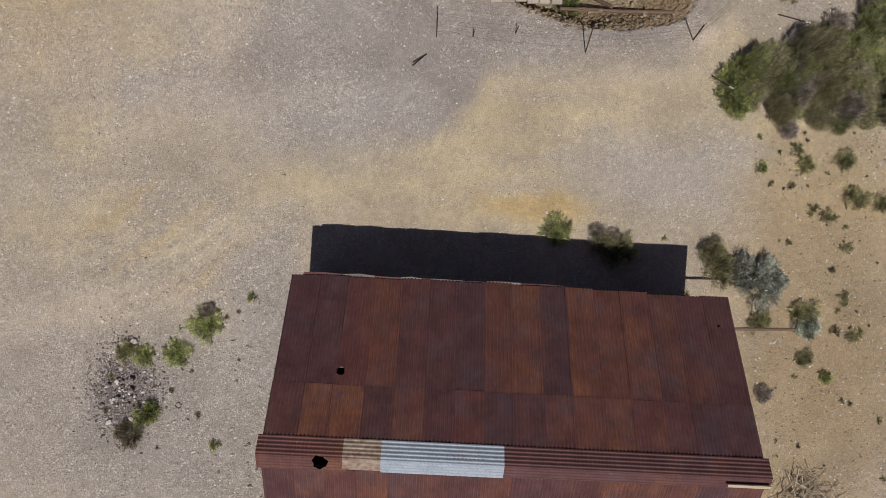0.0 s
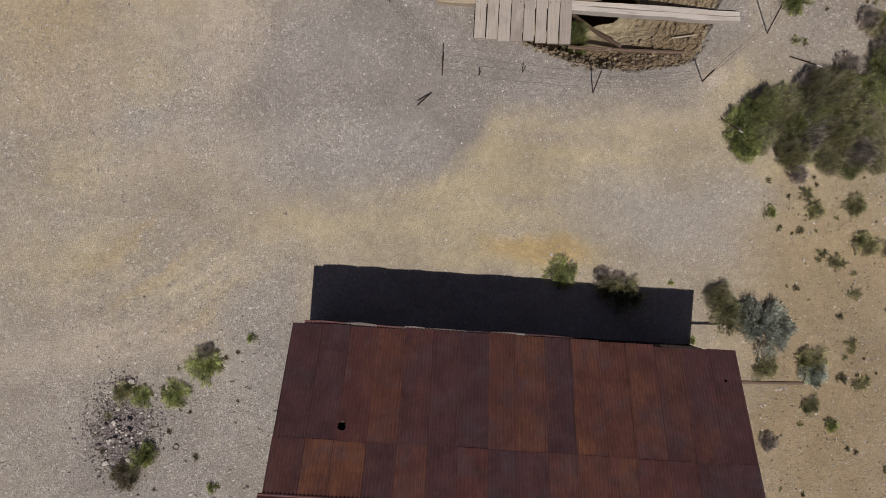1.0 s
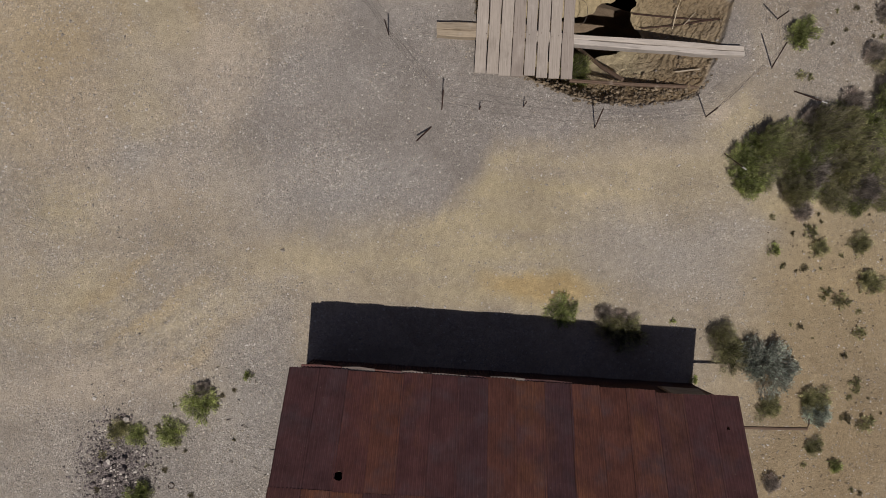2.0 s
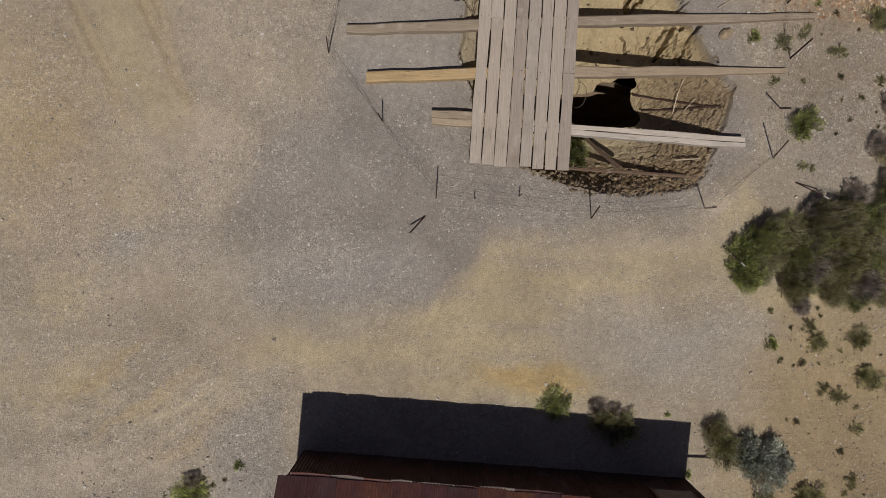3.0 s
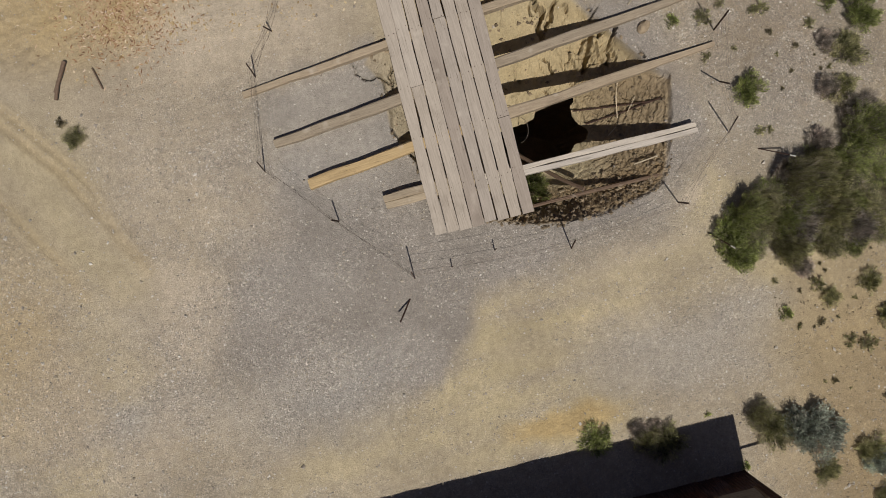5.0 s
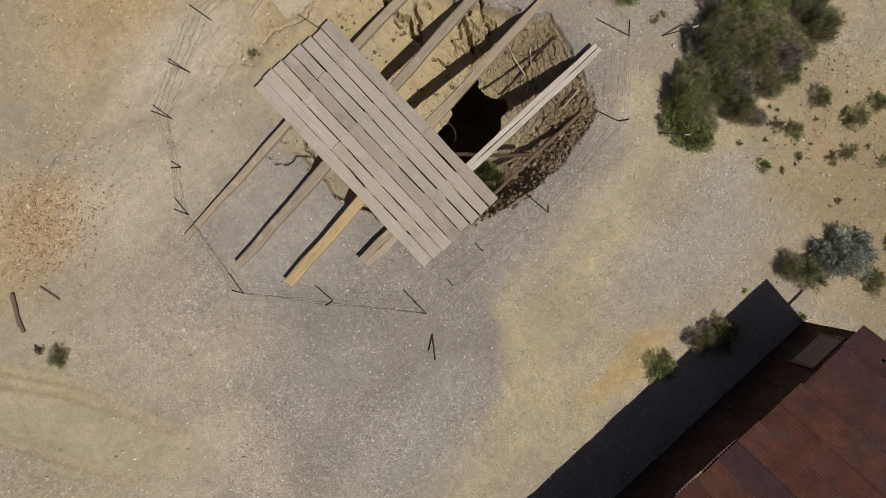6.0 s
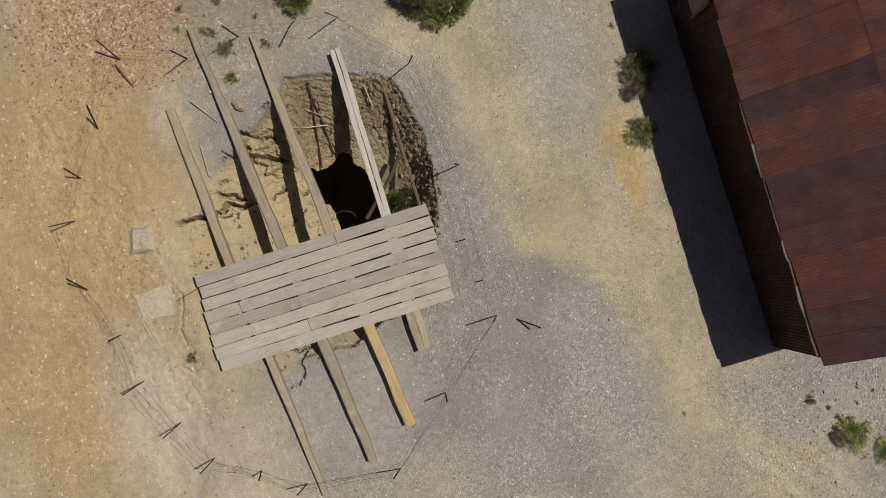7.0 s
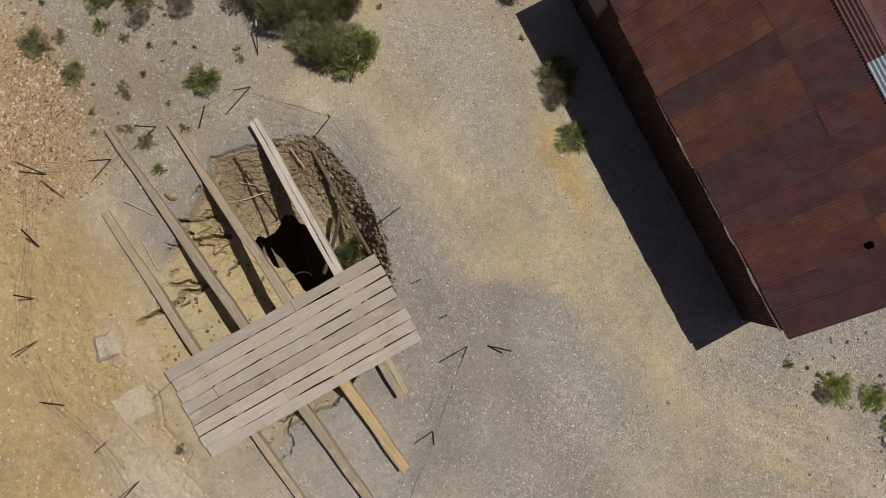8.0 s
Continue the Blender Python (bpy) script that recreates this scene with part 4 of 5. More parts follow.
# weathered eave boards and rust strips along the north eave
rng = random.Random(5)
x = -4.55
for k, (length, material) in enumerate(((0.85, RUST), (0.7, FASCIA), (0.55, RUST), (0.45, FASCIA), (0.9, FASCIA), (0.5, RUST), (0.75, FASCIA), (1.0, RUST))):
    ob = part("eave_board", timber([(0, 0, 0, 0.10, 0.03), (length / 2, rng.uniform(-0.01, 0.01), 0.0, 0.12, 0.03), (length, 0, 0.004, 0.09, 0.03)], 0.008, k), material, shed)
    ob.matrix_local = pose(x, HALF + 0.085 + rng.uniform(-0.012, 0.012), EAVE - 0.085, 0, 0, rng.uniform(-0.5, 0.5))
    x += length + 0.01
shutter = part("shutter", box(0.84, 0.03, 0.8, 0.006), FASCIA, shed, "pale weathered plywood shutter")
shutter.matrix_local = pose(3.95, HALF - 0.055, 1.62, 4, 0, 0)
for sx in (-0.45, 0.45):
    post = part("shutter_frame", box(0.07, 0.04, 1.0, 0.006), OLDWOOD, shed)
    post.matrix_local = pose(3.95 + sx, HALF - 0.05, 1.6)

# pole that sticks out under the eave
pole = part("eave_pole", rod([(4.3, 2.58, 2.18), (5.77, 2.64, 2.2), (6.41, 2.67, 2.2)], 0.035, 8), OLDWOOD, shed, "thin dark wooden pole")
part("hook", rod([(6.39, 2.67, 2.22), (6.39, 2.80, 2.3), (6.38, 2.91, 2.31)], 0.014), STEEL, pole, "short rusty iron hook")


# ---- plank platform over the shaft ----
DECK_TOP, BEAM_TOP = 0.36, 0.295
platform = tagged(empty("plank_platform", pose(2.6, 9.6, 0)), "weathered grey plank platform on heavy timber beams over a pit", "platform")


def nail_mesh():
    bm = bmesh.new()
    bmesh.ops.create_cone(bm, cap_ends=True, segments=6, radius1=0.009, radius2=0.008, depth=0.012)
    me = mesh_of(bm, "nail")
    me.materials.append(STEEL)
    return me


NAIL = nail_mesh()


def build_planks():
    rng = random.Random(3)
    ends = (6.75, 6.73, 6.69, 6.68, 6.71, 6.66, 6.65, 6.64)
    tops = (12.56, 12.58, 12.56, 12.53, 12.52, 12.47, 12.43, 12.45)
    joints = ((), (10.25,), (), (), (11.65,), (), (), (8.98,))
    for k in range(8):
        f = (k + 0.5) / 8

        def centre(y):
            a, b = 1.277 + 0.043 * (y - 6.7), 3.70 + 0.0378 * (y - 6.7)
            return a + (b - a) * f, (b - a) / 8

        cuts = (ends[k], *joints[k], tops[k])
        for p, (y0, y1) in enumerate(zip(cuts, cuts[1:])):
            shift = rng.uniform(-0.012, 0.012) if p else 0
            lean = rng.uniform(-0.004, 0.004)
            sections = []
            steps = max(2, round((y1 - y0) / 0.7))
            for q in range(steps + 1):
                y = y0 + 0.006 + (y1 - y0 - 0.012) * q / steps
                cx, w = centre(y)
                sections.append((y - 9.6, -(cx + shift + rng.uniform(-0.004, 0.004) - 2.6), DECK_TOP - 0.03 + rng.uniform(-0.006, 0.006) + lean * q, w - rng.choice((0.010, 0.012, 0.016, 0.022, 0.034, 0.050)), 0.058))
            bm = timber(sections, 0.003, k * 7 + p)
            bmesh.ops.rotate(bm, matrix=Matrix.Rotation(radians(90), 3, "Z"), verts=bm.verts)
            plank = part("plank", bm, PLANK, platform)
            for by in (7.72, 9.03, 10.25, 11.63):
                if y0 < by < y1:
                    for side in (-0.085, 0.085):
                        cx, w = centre(by)
                        nail = new("nail", NAIL)
                        nail.parent = plank
                        nail.matrix_local = pose(cx + side + rng.uniform(-0.03, 0.03) - 2.6, by + rng.uniform(-0.07, 0.07) - 9.6, DECK_TOP + 0.006)


build_planks()


def build_beam(points, material, seed, label=""):
    """points: x, y, width, height of the top; a timber laid on the ground across the pit."""
    rng = random.Random(seed)
    sections = []
    for (x0, y0, w0, h0), (x1, y1, w1, h1) in zip(points, points[1:]):
        steps = max(1, round(abs(x1 - x0) / 0.6))
        for q in range(steps):
            t = q / steps
            sections.append((x0 + (x1 - x0) * t - 2.6, y0 + (y1 - y0) * t - 9.6 + rng.uniform(-0.012, 0.012), h0 + (h1 - h0) * t - 0.14 + rng.uniform(-0.008, 0.008), w0 + (w1 - w0) * t + rng.uniform(-0.016, 0.016), 0.28))
    x, y, w, h = points[-1]
    sections.append((x - 2.6, y - 9.6, h - 0.14, w, 0.28))
    return part("beam", timber(sections, 0.009, seed), material, platform, label)


build_beam([(-2.16, 11.31, 0.14, 0.09), (1.4, 11.44, 0.19, 0.27), (3.9, 11.60, 0.20, 0.27), (5.5, 11.65, 0.20, 0.18), (8.0, 11.73, 0.21, 0.10)], BEAM, 1)
build_beam([(-1.76, 9.95, 0.20, 0.17), (1.37, 10.10, 0.25, BEAM_TOP), (3.87, 10.275, 0.25, BEAM_TOP), (7.0, 10.45, 0.20, 0.20), (9.70, 10.61, 0.12, 0.13)], BEAM_GREY, 2, "grey-brown cracked timber beam")
build_beam([(-1.24, 8.80, 0.27, 0.22), (1.34, 8.94, 0.26, BEAM_TOP), (2.6, 8.99, 0.25, BEAM_TOP)], BEAM_OCHRE, 3, "ochre cracked timber beam")
build_beam([(2.61, 8.99, 0.25, BEAM_TOP), (3.84, 9.045, 0.25, BEAM_TOP), (7.0, 9.17, 0.19, 0.20), (9.02, 9.26, 0.12, 0.10)], BEAM, 4)
build_beam([(0.36, 7.94, 0.16, 0.25), (2.6, 7.90, 0.17, BEAM_TOP)], BEAM_GREY, 5)
build_beam([(0.37, 7.775, 0.16, 0.22), (2.6, 7.725, 0.17, BEAM_TOP)], BEAM, 6)
build_beam([(2.62, 7.795, 0.14, BEAM_TOP), (3.79, 7.72, 0.13, BEAM_TOP), (7.98, 7.53, 0.125, 0.22)], BEAM_PALE, 7, "bleached pale split beam")
build_beam([(2.62, 7.65, 0.13, BEAM_TOP), (3.79, 7.58, 0.13, BEAM_TOP), (8.0, 7.395, 0.125, 0.21)], BEAM_PALE, 8, "bleached pale split beam")

# ---- old timbers, pipes and rods in the pit ----
def lying(name, points, radius, material, label, category, sides=7, taper=1.0):
    return tagged(part(name, rod(points, radius, sides, taper), material), label, category)


lying("old_pole", [(3.75, 6.78, -0.30), (5.3, 6.72, -0.32), (7.0, 6.62, -0.12)], 0.05, OLDWOOD, "dark brown rotten pole along the pit wall", "pole")
lying("prop", [(4.0, 8.2, -1.6), (4.7, 7.25, -0.72), (5.1, 6.82, -0.26)], 0.055, OLDWOOD, "dark old mine prop leaning in the pit", "prop")

def on_slope(points, lift=0.03):
    """Points of the plan set on the ground below them."""
    return [(x, y, ground_at(x, y) + lift + dz) for x, y, dz in points]


lying("iron_pipe", on_slope([(5.6, 8.85, 0.12), (6.5, 8.62, 0.08), (7.4, 8.4, 0.02)]), 0.022, STEEL, "thin rusty pipe lying across the pit", "pipe")
lying("iron_pipe", on_slope([(5.8, 8.42, 0.1), (6.6, 8.4, 0.06), (7.55, 8.42, 0.02)]), 0.02, STEEL, "thin rusty pipe lying across the pit", "pipe")
lying("stick", on_slope([(6.72, 9.12, 0.06), (6.62, 8.8, 0.1), (6.52, 8.3, 0.04)]), 0.013, STRAW, "pale dry stick on the pit slope", "stick")
lying("stick", on_slope([(6.75, 8.35, 0.02), (7.05, 8.68, 0.03)]), 0.013, STRAW, "pale dry stick on the pit slope", "stick")
lying("stick", on_slope([(6.2, 7.95, 0.02), (6.4, 8.08, 0.03)]), 0.012, STRAW, "pale dry stick on the pit slope", "stick")
lying("stick", on_slope([(6.45, 7.05, 0.12), (7.0, 7.08, 0.05)]), 0.02, STRAW, "pale dry stick on the pit slope", "stick")
lying("stick", on_slope([(6.1, 11.38, 0.04), (6.9, 11.33, 0.02)]), 0.018, STRAW, "pale dry stick on the pit slope", "stick")
lying("wire_loop", [(4.05 + 0.28 * math.cos(a), 8.75 + 0.33 * math.sin(a), -0.9 + 0.1 * math.sin(2 * a)) for a in (0.2 * k - 1.6 for k in range(16))], 0.007, WIRE, "bent loose wire hanging in the shaft", "wire", 5)


# ---- wire fence round the pit ----
fence = tagged(empty("wire_fence", pose(3, 10, 0)), "sagging wire fence on thin leaning rusty steel posts", "fence")
# base x, base y, height, lean of the top in x and y
POSTS = (
    (-1.76, 11.65, 0.90, 0.05, 0.07), (-2.20, 9.40, 1.00, 0.10, 0.09), (-0.83, 7.75, 1.06, -0.03, 0.0), (0.52, 5.91, 1.20, 0.02, 0.20), (4.34, 5.52, 1.20, -0.08, 0.22),
    (7.12, 5.85, 1.25, -0.21, -0.05), (8.78, 7.11, 1.25, -0.27, 0.23), (8.91, 8.35, 1.25, -0.36, -0.26), (9.14, 9.58, 1.35, -0.19, 0.07), (9.03, 10.93, 1.35, -0.23, 0.0),
    (9.52, 12.47, 0.6, 0.40, 0.20), (8.11, 13.53, 0.75, 0.35, -0.22), (7.12, 14.34, 0.67, 0.16, 0.0), (6.18, 14.80, 0.6, -0.06, 0.36), (4.49, 15.06, 0.80, 0.31, 0.0),
    (3.19, 14.67, 0.72, -0.07, 0.0), (1.95, 14.51, 1.20, -0.11, 0.03), (0.70, 14.02, 0.80, -0.13, 0.2), (-0.39, 13.54, 0.85, -0.09, 0.12), (-1.07, 12.58, 0.70, -0.06, -0.09),
)


def on_post(p, f):
    x, y, h, lx, ly = p
    return Vector((x + lx * f - 3, y + ly * f - 10, ground_at(x, y) + h * f))


def build_fence():
    rng = random.Random(8)
    for p in POSTS:
        a, b = on_post(p, -0.1), on_post(p, 1.0)
        d = (b - a).normalized()
        bm = joined([(0.028, 0.006, (b - a).length, Matrix.Translation((a + b) / 2) @ d.to_track_quat("Z", "Y").to_matrix().to_4x4()),
                     (0.006, 0.028, (b - a).length, Matrix.Translation((a + b) / 2 + Vector((0.0, 0.02, 0))) @ d.to_track_quat("Z", "Y").to_matrix().to_4x4())])
        part("post", bm, STEEL, fence)
    for p, q in zip(POSTS, POSTS[1:] + POSTS[:1]):
        for f in (0.25, 0.5, 0.75, 0.95):
            a, b = on_post(p, f), on_post(q, f)
            sag = rng.uniform(0.02, 0.22) * (a - b).length / 3
            pts = []
            for k in range(7):
                t = k / 6
                c = a.lerp(b, t)
                c.z = max(c.z - 4 * sag * t * (1 - t), 0.03)
                c += Vector((rng.uniform(-0.03, 0.03), rng.uniform(-0.03, 0.03), 0)) * (0 < k < 6)
                pts.append(c)
            part("wire", rod(pts, 0.0032, 3), WIRE, fence)


build_fence()
fallen = tagged(empty("fallen_post", pose(0.28, 5.50, 0)), "rusty steel post leaning far over the gravel", "post")
part("post", rod([(0, 0, -0.05), (-0.18, -0.23, 0.2), (-0.36, -0.45, 0.42)], 0.02, 5), STEEL, fallen)
for x, y, h in ((1.45, 5.92, 0.35), (2.55, 6.02, 0.45)):
    tagged(part("stake", rod([(x, y, -0.05), (x + 0.02, y + 0.03, h)], 0.014, 5), STEEL), "short thin rusty steel stake in gravel", "stake")
for base, top in (((7.60, 4.97, -0.04), (7.90, 4.47, 0.56)), ((9.33, 6.57, -0.04), (9.87, 6.12, 0.56))):
    p, q = Vector(base), Vector(top)
    marker = tagged(part("leaning_post", rod([p, p.lerp(q, 0.5), p.lerp(q, 0.86)], 0.015, 6), STEEL), "leaning dark steel post with white painted tip", "post", "leaning posts by the thicket")
    part("tip", rod([p.lerp(q, 0.855), q], 0.017, 6), WHITE, marker, "white painted tip")
lying("old_log", [(-6.0, 13.28, 0.09), (-6.2, 12.95, 0.1), (-6.42, 12.62, 0.09)], 0.05, OLDWOOD, "dark charred log lying on dirt", "log", 8, 0.85)
lying("old_log", [(-6.28, 12.85, 0.09), (-6.45, 12.45, 0.1)], 0.045, OLDWOOD, "dark charred log lying on dirt", "log", 8, 0.9)
lying("stick", [(-5.32, 12.40, 0.05), (-5.42, 12.95, 0.06)], 0.022, OLDWOOD, "dark crooked stick on dirt", "stick")
lying("board", [(3.48, 14.08, 0.05), (2.62, 13.91, 0.06)], 0.045, STRAW, "narrow pale board lying on ochre dirt", "board", 4)
lying("board", [(3.06, 13.12, 0.08), (2.42, 13.15, 0.06)], 0.012, STRAW, "thin pale lath lying on ochre dirt", "board", 4)
lying("iron_rod", [(3.62, 12.45, 0.20), (3.5, 13.1, 0.17)], 0.009, STEEL, "rusty rod sticking out below planks", "rod")
lying("stick", [(8.86, 12.41, 0.05), (9.2, 12.5, 0.16), (9.45, 12.62, 0.05)], 0.02, OLDWOOD, "dark crooked dead branch on dirt", "branch")
lying("stick", [(8.0, 11.2, 0.06), (7.3, 10.75, 0.05)], 0.016, STRAW, "pale dry stick on gravel", "stick")


# ---- concrete remains ----
def slab(name, corners, height, label, tilt=0.0, seed=0):
    rng = random.Random(seed)
    bm = bmesh.new()
    n = 5
    ring0, ring1 = [], []
    for (ax, ay), (bx, by) in zip(corners, corners[1:] + corners[:1]):
        for k in range(n):
            t = k / n
            x, y = ax + (bx - ax) * t + rng.uniform(-0.025, 0.025), ay + (by - ay) * t + rng.uniform(-0.025, 0.025)
            ring0.append(bm.verts.new((x, y, -0.15)))
            ring1.append(bm.verts.new((x, y, height + rng.uniform(-0.012, 0.012) + tilt * (x - corners[0][0]))))
    m = len(ring0)
    for k in range(m):
        bm.faces.new((ring0[k], ring0[(k + 1) % m], ring1[(k + 1) % m], ring1[k]))
    top = bm.faces.new(ring1)
    bmesh.ops.poke(bm, faces=[top])
    bmesh.ops.recalc_face_normals(bm, faces=bm.faces[:])
    return tagged(part(name, bm, CONCRETE_PALE), label, "concrete block")


slab("concrete_slab", [(3.98, 14.00), (3.94, 12.97), (3.15, 13.05), (3.33, 14.02)], 0.09, "pale broken concrete slab half sunk in ochre dirt", 0.05, 2)


def footing():
    bm = bmesh.new()
    low = [bm.verts.new(p) for p in ((4.72, 13.12, -0.1), (5.5, 13.05, -0.1), (5.62, 13.75, -0.1), (4.9, 14.02, -0.1))]
    top = [bm.verts.new(p) for p in ((4.92, 13.32, 0.17), (5.4, 13.2, 0.15), (5.47, 13.52, 0.13), (5.0, 13.66, 0.15))]
    for k in range(4):
        bm.faces.new((low[k], low[(k + 1) % 4], top[(k + 1) % 4], top[k]))
    bm.faces.new(top)
    bmesh.ops.subdivide_edges(bm, edges=bm.edges[:], cuts=2, use_grid_fill=True)
    rng = random.Random(4)
    for v in bm.verts:
        v.co += Vector((rng.uniform(-0.02, 0.02), rng.uniform(-0.02, 0.02), rng.uniform(-0.015, 0.015)))
    bmesh.ops.recalc_face_normals(bm, faces=bm.faces[:])
    return tagged(part("concrete_footing", bm, CONCRETE), "pale grey tapered concrete footing on ochre dirt", "concrete block")


footing()
rock = tagged(part("rock", stone_bm(0.36, 0.26, 0.22, 3, 2, 0.12), CLOD), "ochre broken rock lying beside a beam", "rock")
rock.matrix_world = pose(7.52, 10.12, ground_at(7.52, 10.12) - 0.02, 0, 0, 30)


# ---- bushes ----
def leaf_cloud(radius, height, count, length, width, seed, upright=0.5, clumps=8):
    """Small leaves along many twigs, in tufts of uneven height round the root: arrays of vertices and faces, and the twig tips."""
    rng = np.random.RandomState(seed)
    az0 = rng.uniform(0, 2 * np.pi, clumps)
    far = 0.70 * rng.rand(clumps) ** 0.55
    far[0] = 0.1
    mid = np.stack([radius * far * np.cos(az0), radius * far * np.sin(az0)], 1)
    wide = radius * (rng.uniform(0.18, 0.33, clumps) if clumps > 20 else rng.uniform(0.28, 0.42, clumps))
    tall = height * (1.0 - 0.45 * far) * rng.uniform(0.7, 1.1, clumps)
    twigs = max(24, count // 8)
    g = rng.randint(0, clumps, twigs)
    az = rng.uniform(0, 2 * np.pi, twigs)
    el = np.arccos(rng.uniform(0.08, 1.0, twigs) ** (0.8 + 0.6 * upright))
    lump = 0.7 + 0.45 * rng.rand(twigs)
    r = wide[g] * lump * np.sin(el)
    tip = np.stack([mid[g, 0] + r * np.cos(az), mid[g, 1] + r * np.sin(az), tall[g] * (0.35 + 0.65 * np.cos(el)) * (0.75 + 0.35 * rng.rand(twigs))], 1)
    root = np.concatenate([mid[g] * 0.55, np.zeros((twigs, 1))], 1)
    k = rng.randint(0, twigs, count)
    t = 1 - 0.5 * rng.rand(count) ** 1.2
    base = root[k] + (tip[k] - root[k]) * t[:, None]
    base += rng.normal(0, 0.014, (count, 3))
    base[:, 2] = np.maximum(base[:, 2], 0.01)
    out = tip[k] - root[k]
    out /= np.linalg.norm(out, axis=1, keepdims=True)
    d = out + rng.normal(0, 0.42, (count, 3)) + np.array([0, 0, 0.25])
    d /= np.linalg.norm(d, axis=1, keepdims=True)
    s = np.cross(d, rng.normal(0, 1, (count, 3)))
    s /= np.linalg.norm(s, axis=1, keepdims=True)
    ln = length * rng.uniform(0.6, 1.4, (count, 1))
    wd = width * rng.uniform(0.7, 1.3, (count, 1))
    v = np.stack([base, base + d * ln * 0.5 + s * wd, base + d * ln, base + d * ln * 0.5 - s * wd], 1).reshape(-1, 3)
    return v, np.arange(count * 4).reshape(-1, 4), np.stack([root, tip], 1)


def twig_mesh(twigs, seed, share=0.6, thick=0.006):
    """Three-sided bent twigs, each from its root to its tip."""
    rng = np.random.RandomState(seed)
    verts, faces = [], []
    for root, tip in twigs[rng.rand(len(twigs)) < share]:
        mid = (root + tip) / 2 + rng.normal(0, 0.07, 3) * np.linalg.norm(tip - root)
        base = root + rng.normal(0, 0.02, 3) * np.array([1, 1, 0])
        for q, r in ((base, thick * 1.6), (mid, thick), (tip + 0.04 * (tip - root), thick * 0.4)):
            for a in (0, 2.1, 4.2):
                verts.append((q[0] + r * math.cos(a), q[1] + r * math.sin(a), max(q[2], -0.02)))
        o = len(verts) - 9
        for s in (0, 3):
            for j in range(3):
                faces.append((o + s + j, o + s + (j + 1) % 3, o + s + 3 + (j + 1) % 3, o + s + 3 + j))
    return verts, faces


BUSH_KINDS = {
    "green": (LEAF_GREEN, "bright green desert shrub with fine upright stems", 0.052, 0.0068, 0.9),
    "olive": (LEAF_OLIVE, "olive-green half-dry desert shrub with grey twigs", 0.05, 0.0066, 0.6),
    "sage": (LEAF_SAGE, "blue-grey sagebrush with dense pale leaves", 0.044, 0.012, 0.5),
    "dead": (LEAF_DEAD, "leafless grey-purple desert shrub of dead twigs", 0.068, 0.0046, 0.7),
    "dry": (LEAF_DRY, "small dry straw-coloured desert tuft", 0.07, 0.006, 0.8),
}
made_bushes = {}


def bush(kind, x, y, radius, seed=0, tall=0.75, name="", group=""):
    """A shrub: leaves and twigs in three sizes, built once each and then copied."""
    radius *= 1.08
    size = 0 if radius < 0.25 else 1 if radius < 0.56 else 2
    key = (kind, size, seed % 2)
    leaf, label, ln, wd, up = BUSH_KINDS[kind]
    r0 = (0.2, 0.42, 0.9)[size]
    spot = (Matrix.Translation((x, y, ground_at(x, y) - 0.01)) @ Matrix.Rotation(seed * 1.7, 4, "Z") @ Matrix.Scale(radius / r0, 4)
            @ Matrix.Diagonal((1.0, 1.0, tall / 0.75, 1.0)))
    if key in made_bushes:
        ob = copy_thing(made_bushes[key], spot)
    else:
        root = tagged(empty(name or ("shrub" if size else "tuft"), spot), label, "shrub" if size else "tuft")
        v, f, twigs = leaf_cloud(r0, r0 * 0.75, (460, 4200, 13500)[size], ln, wd, seed + 17 * size + len(kind), up, (7, 15, 24)[size])
        mesh_object("foliage", v, f, leaf, root)
        v, f = twig_mesh(twigs, seed, 0.9 if kind == "dead" else 0.5, 0.004 if size < 2 else 0.0055)
        mesh_object("branchwork", v, f, TWIG, root)
        made_bushes[key] = root
        ob = root
    if group:
        ob["group"] = group
    return ob


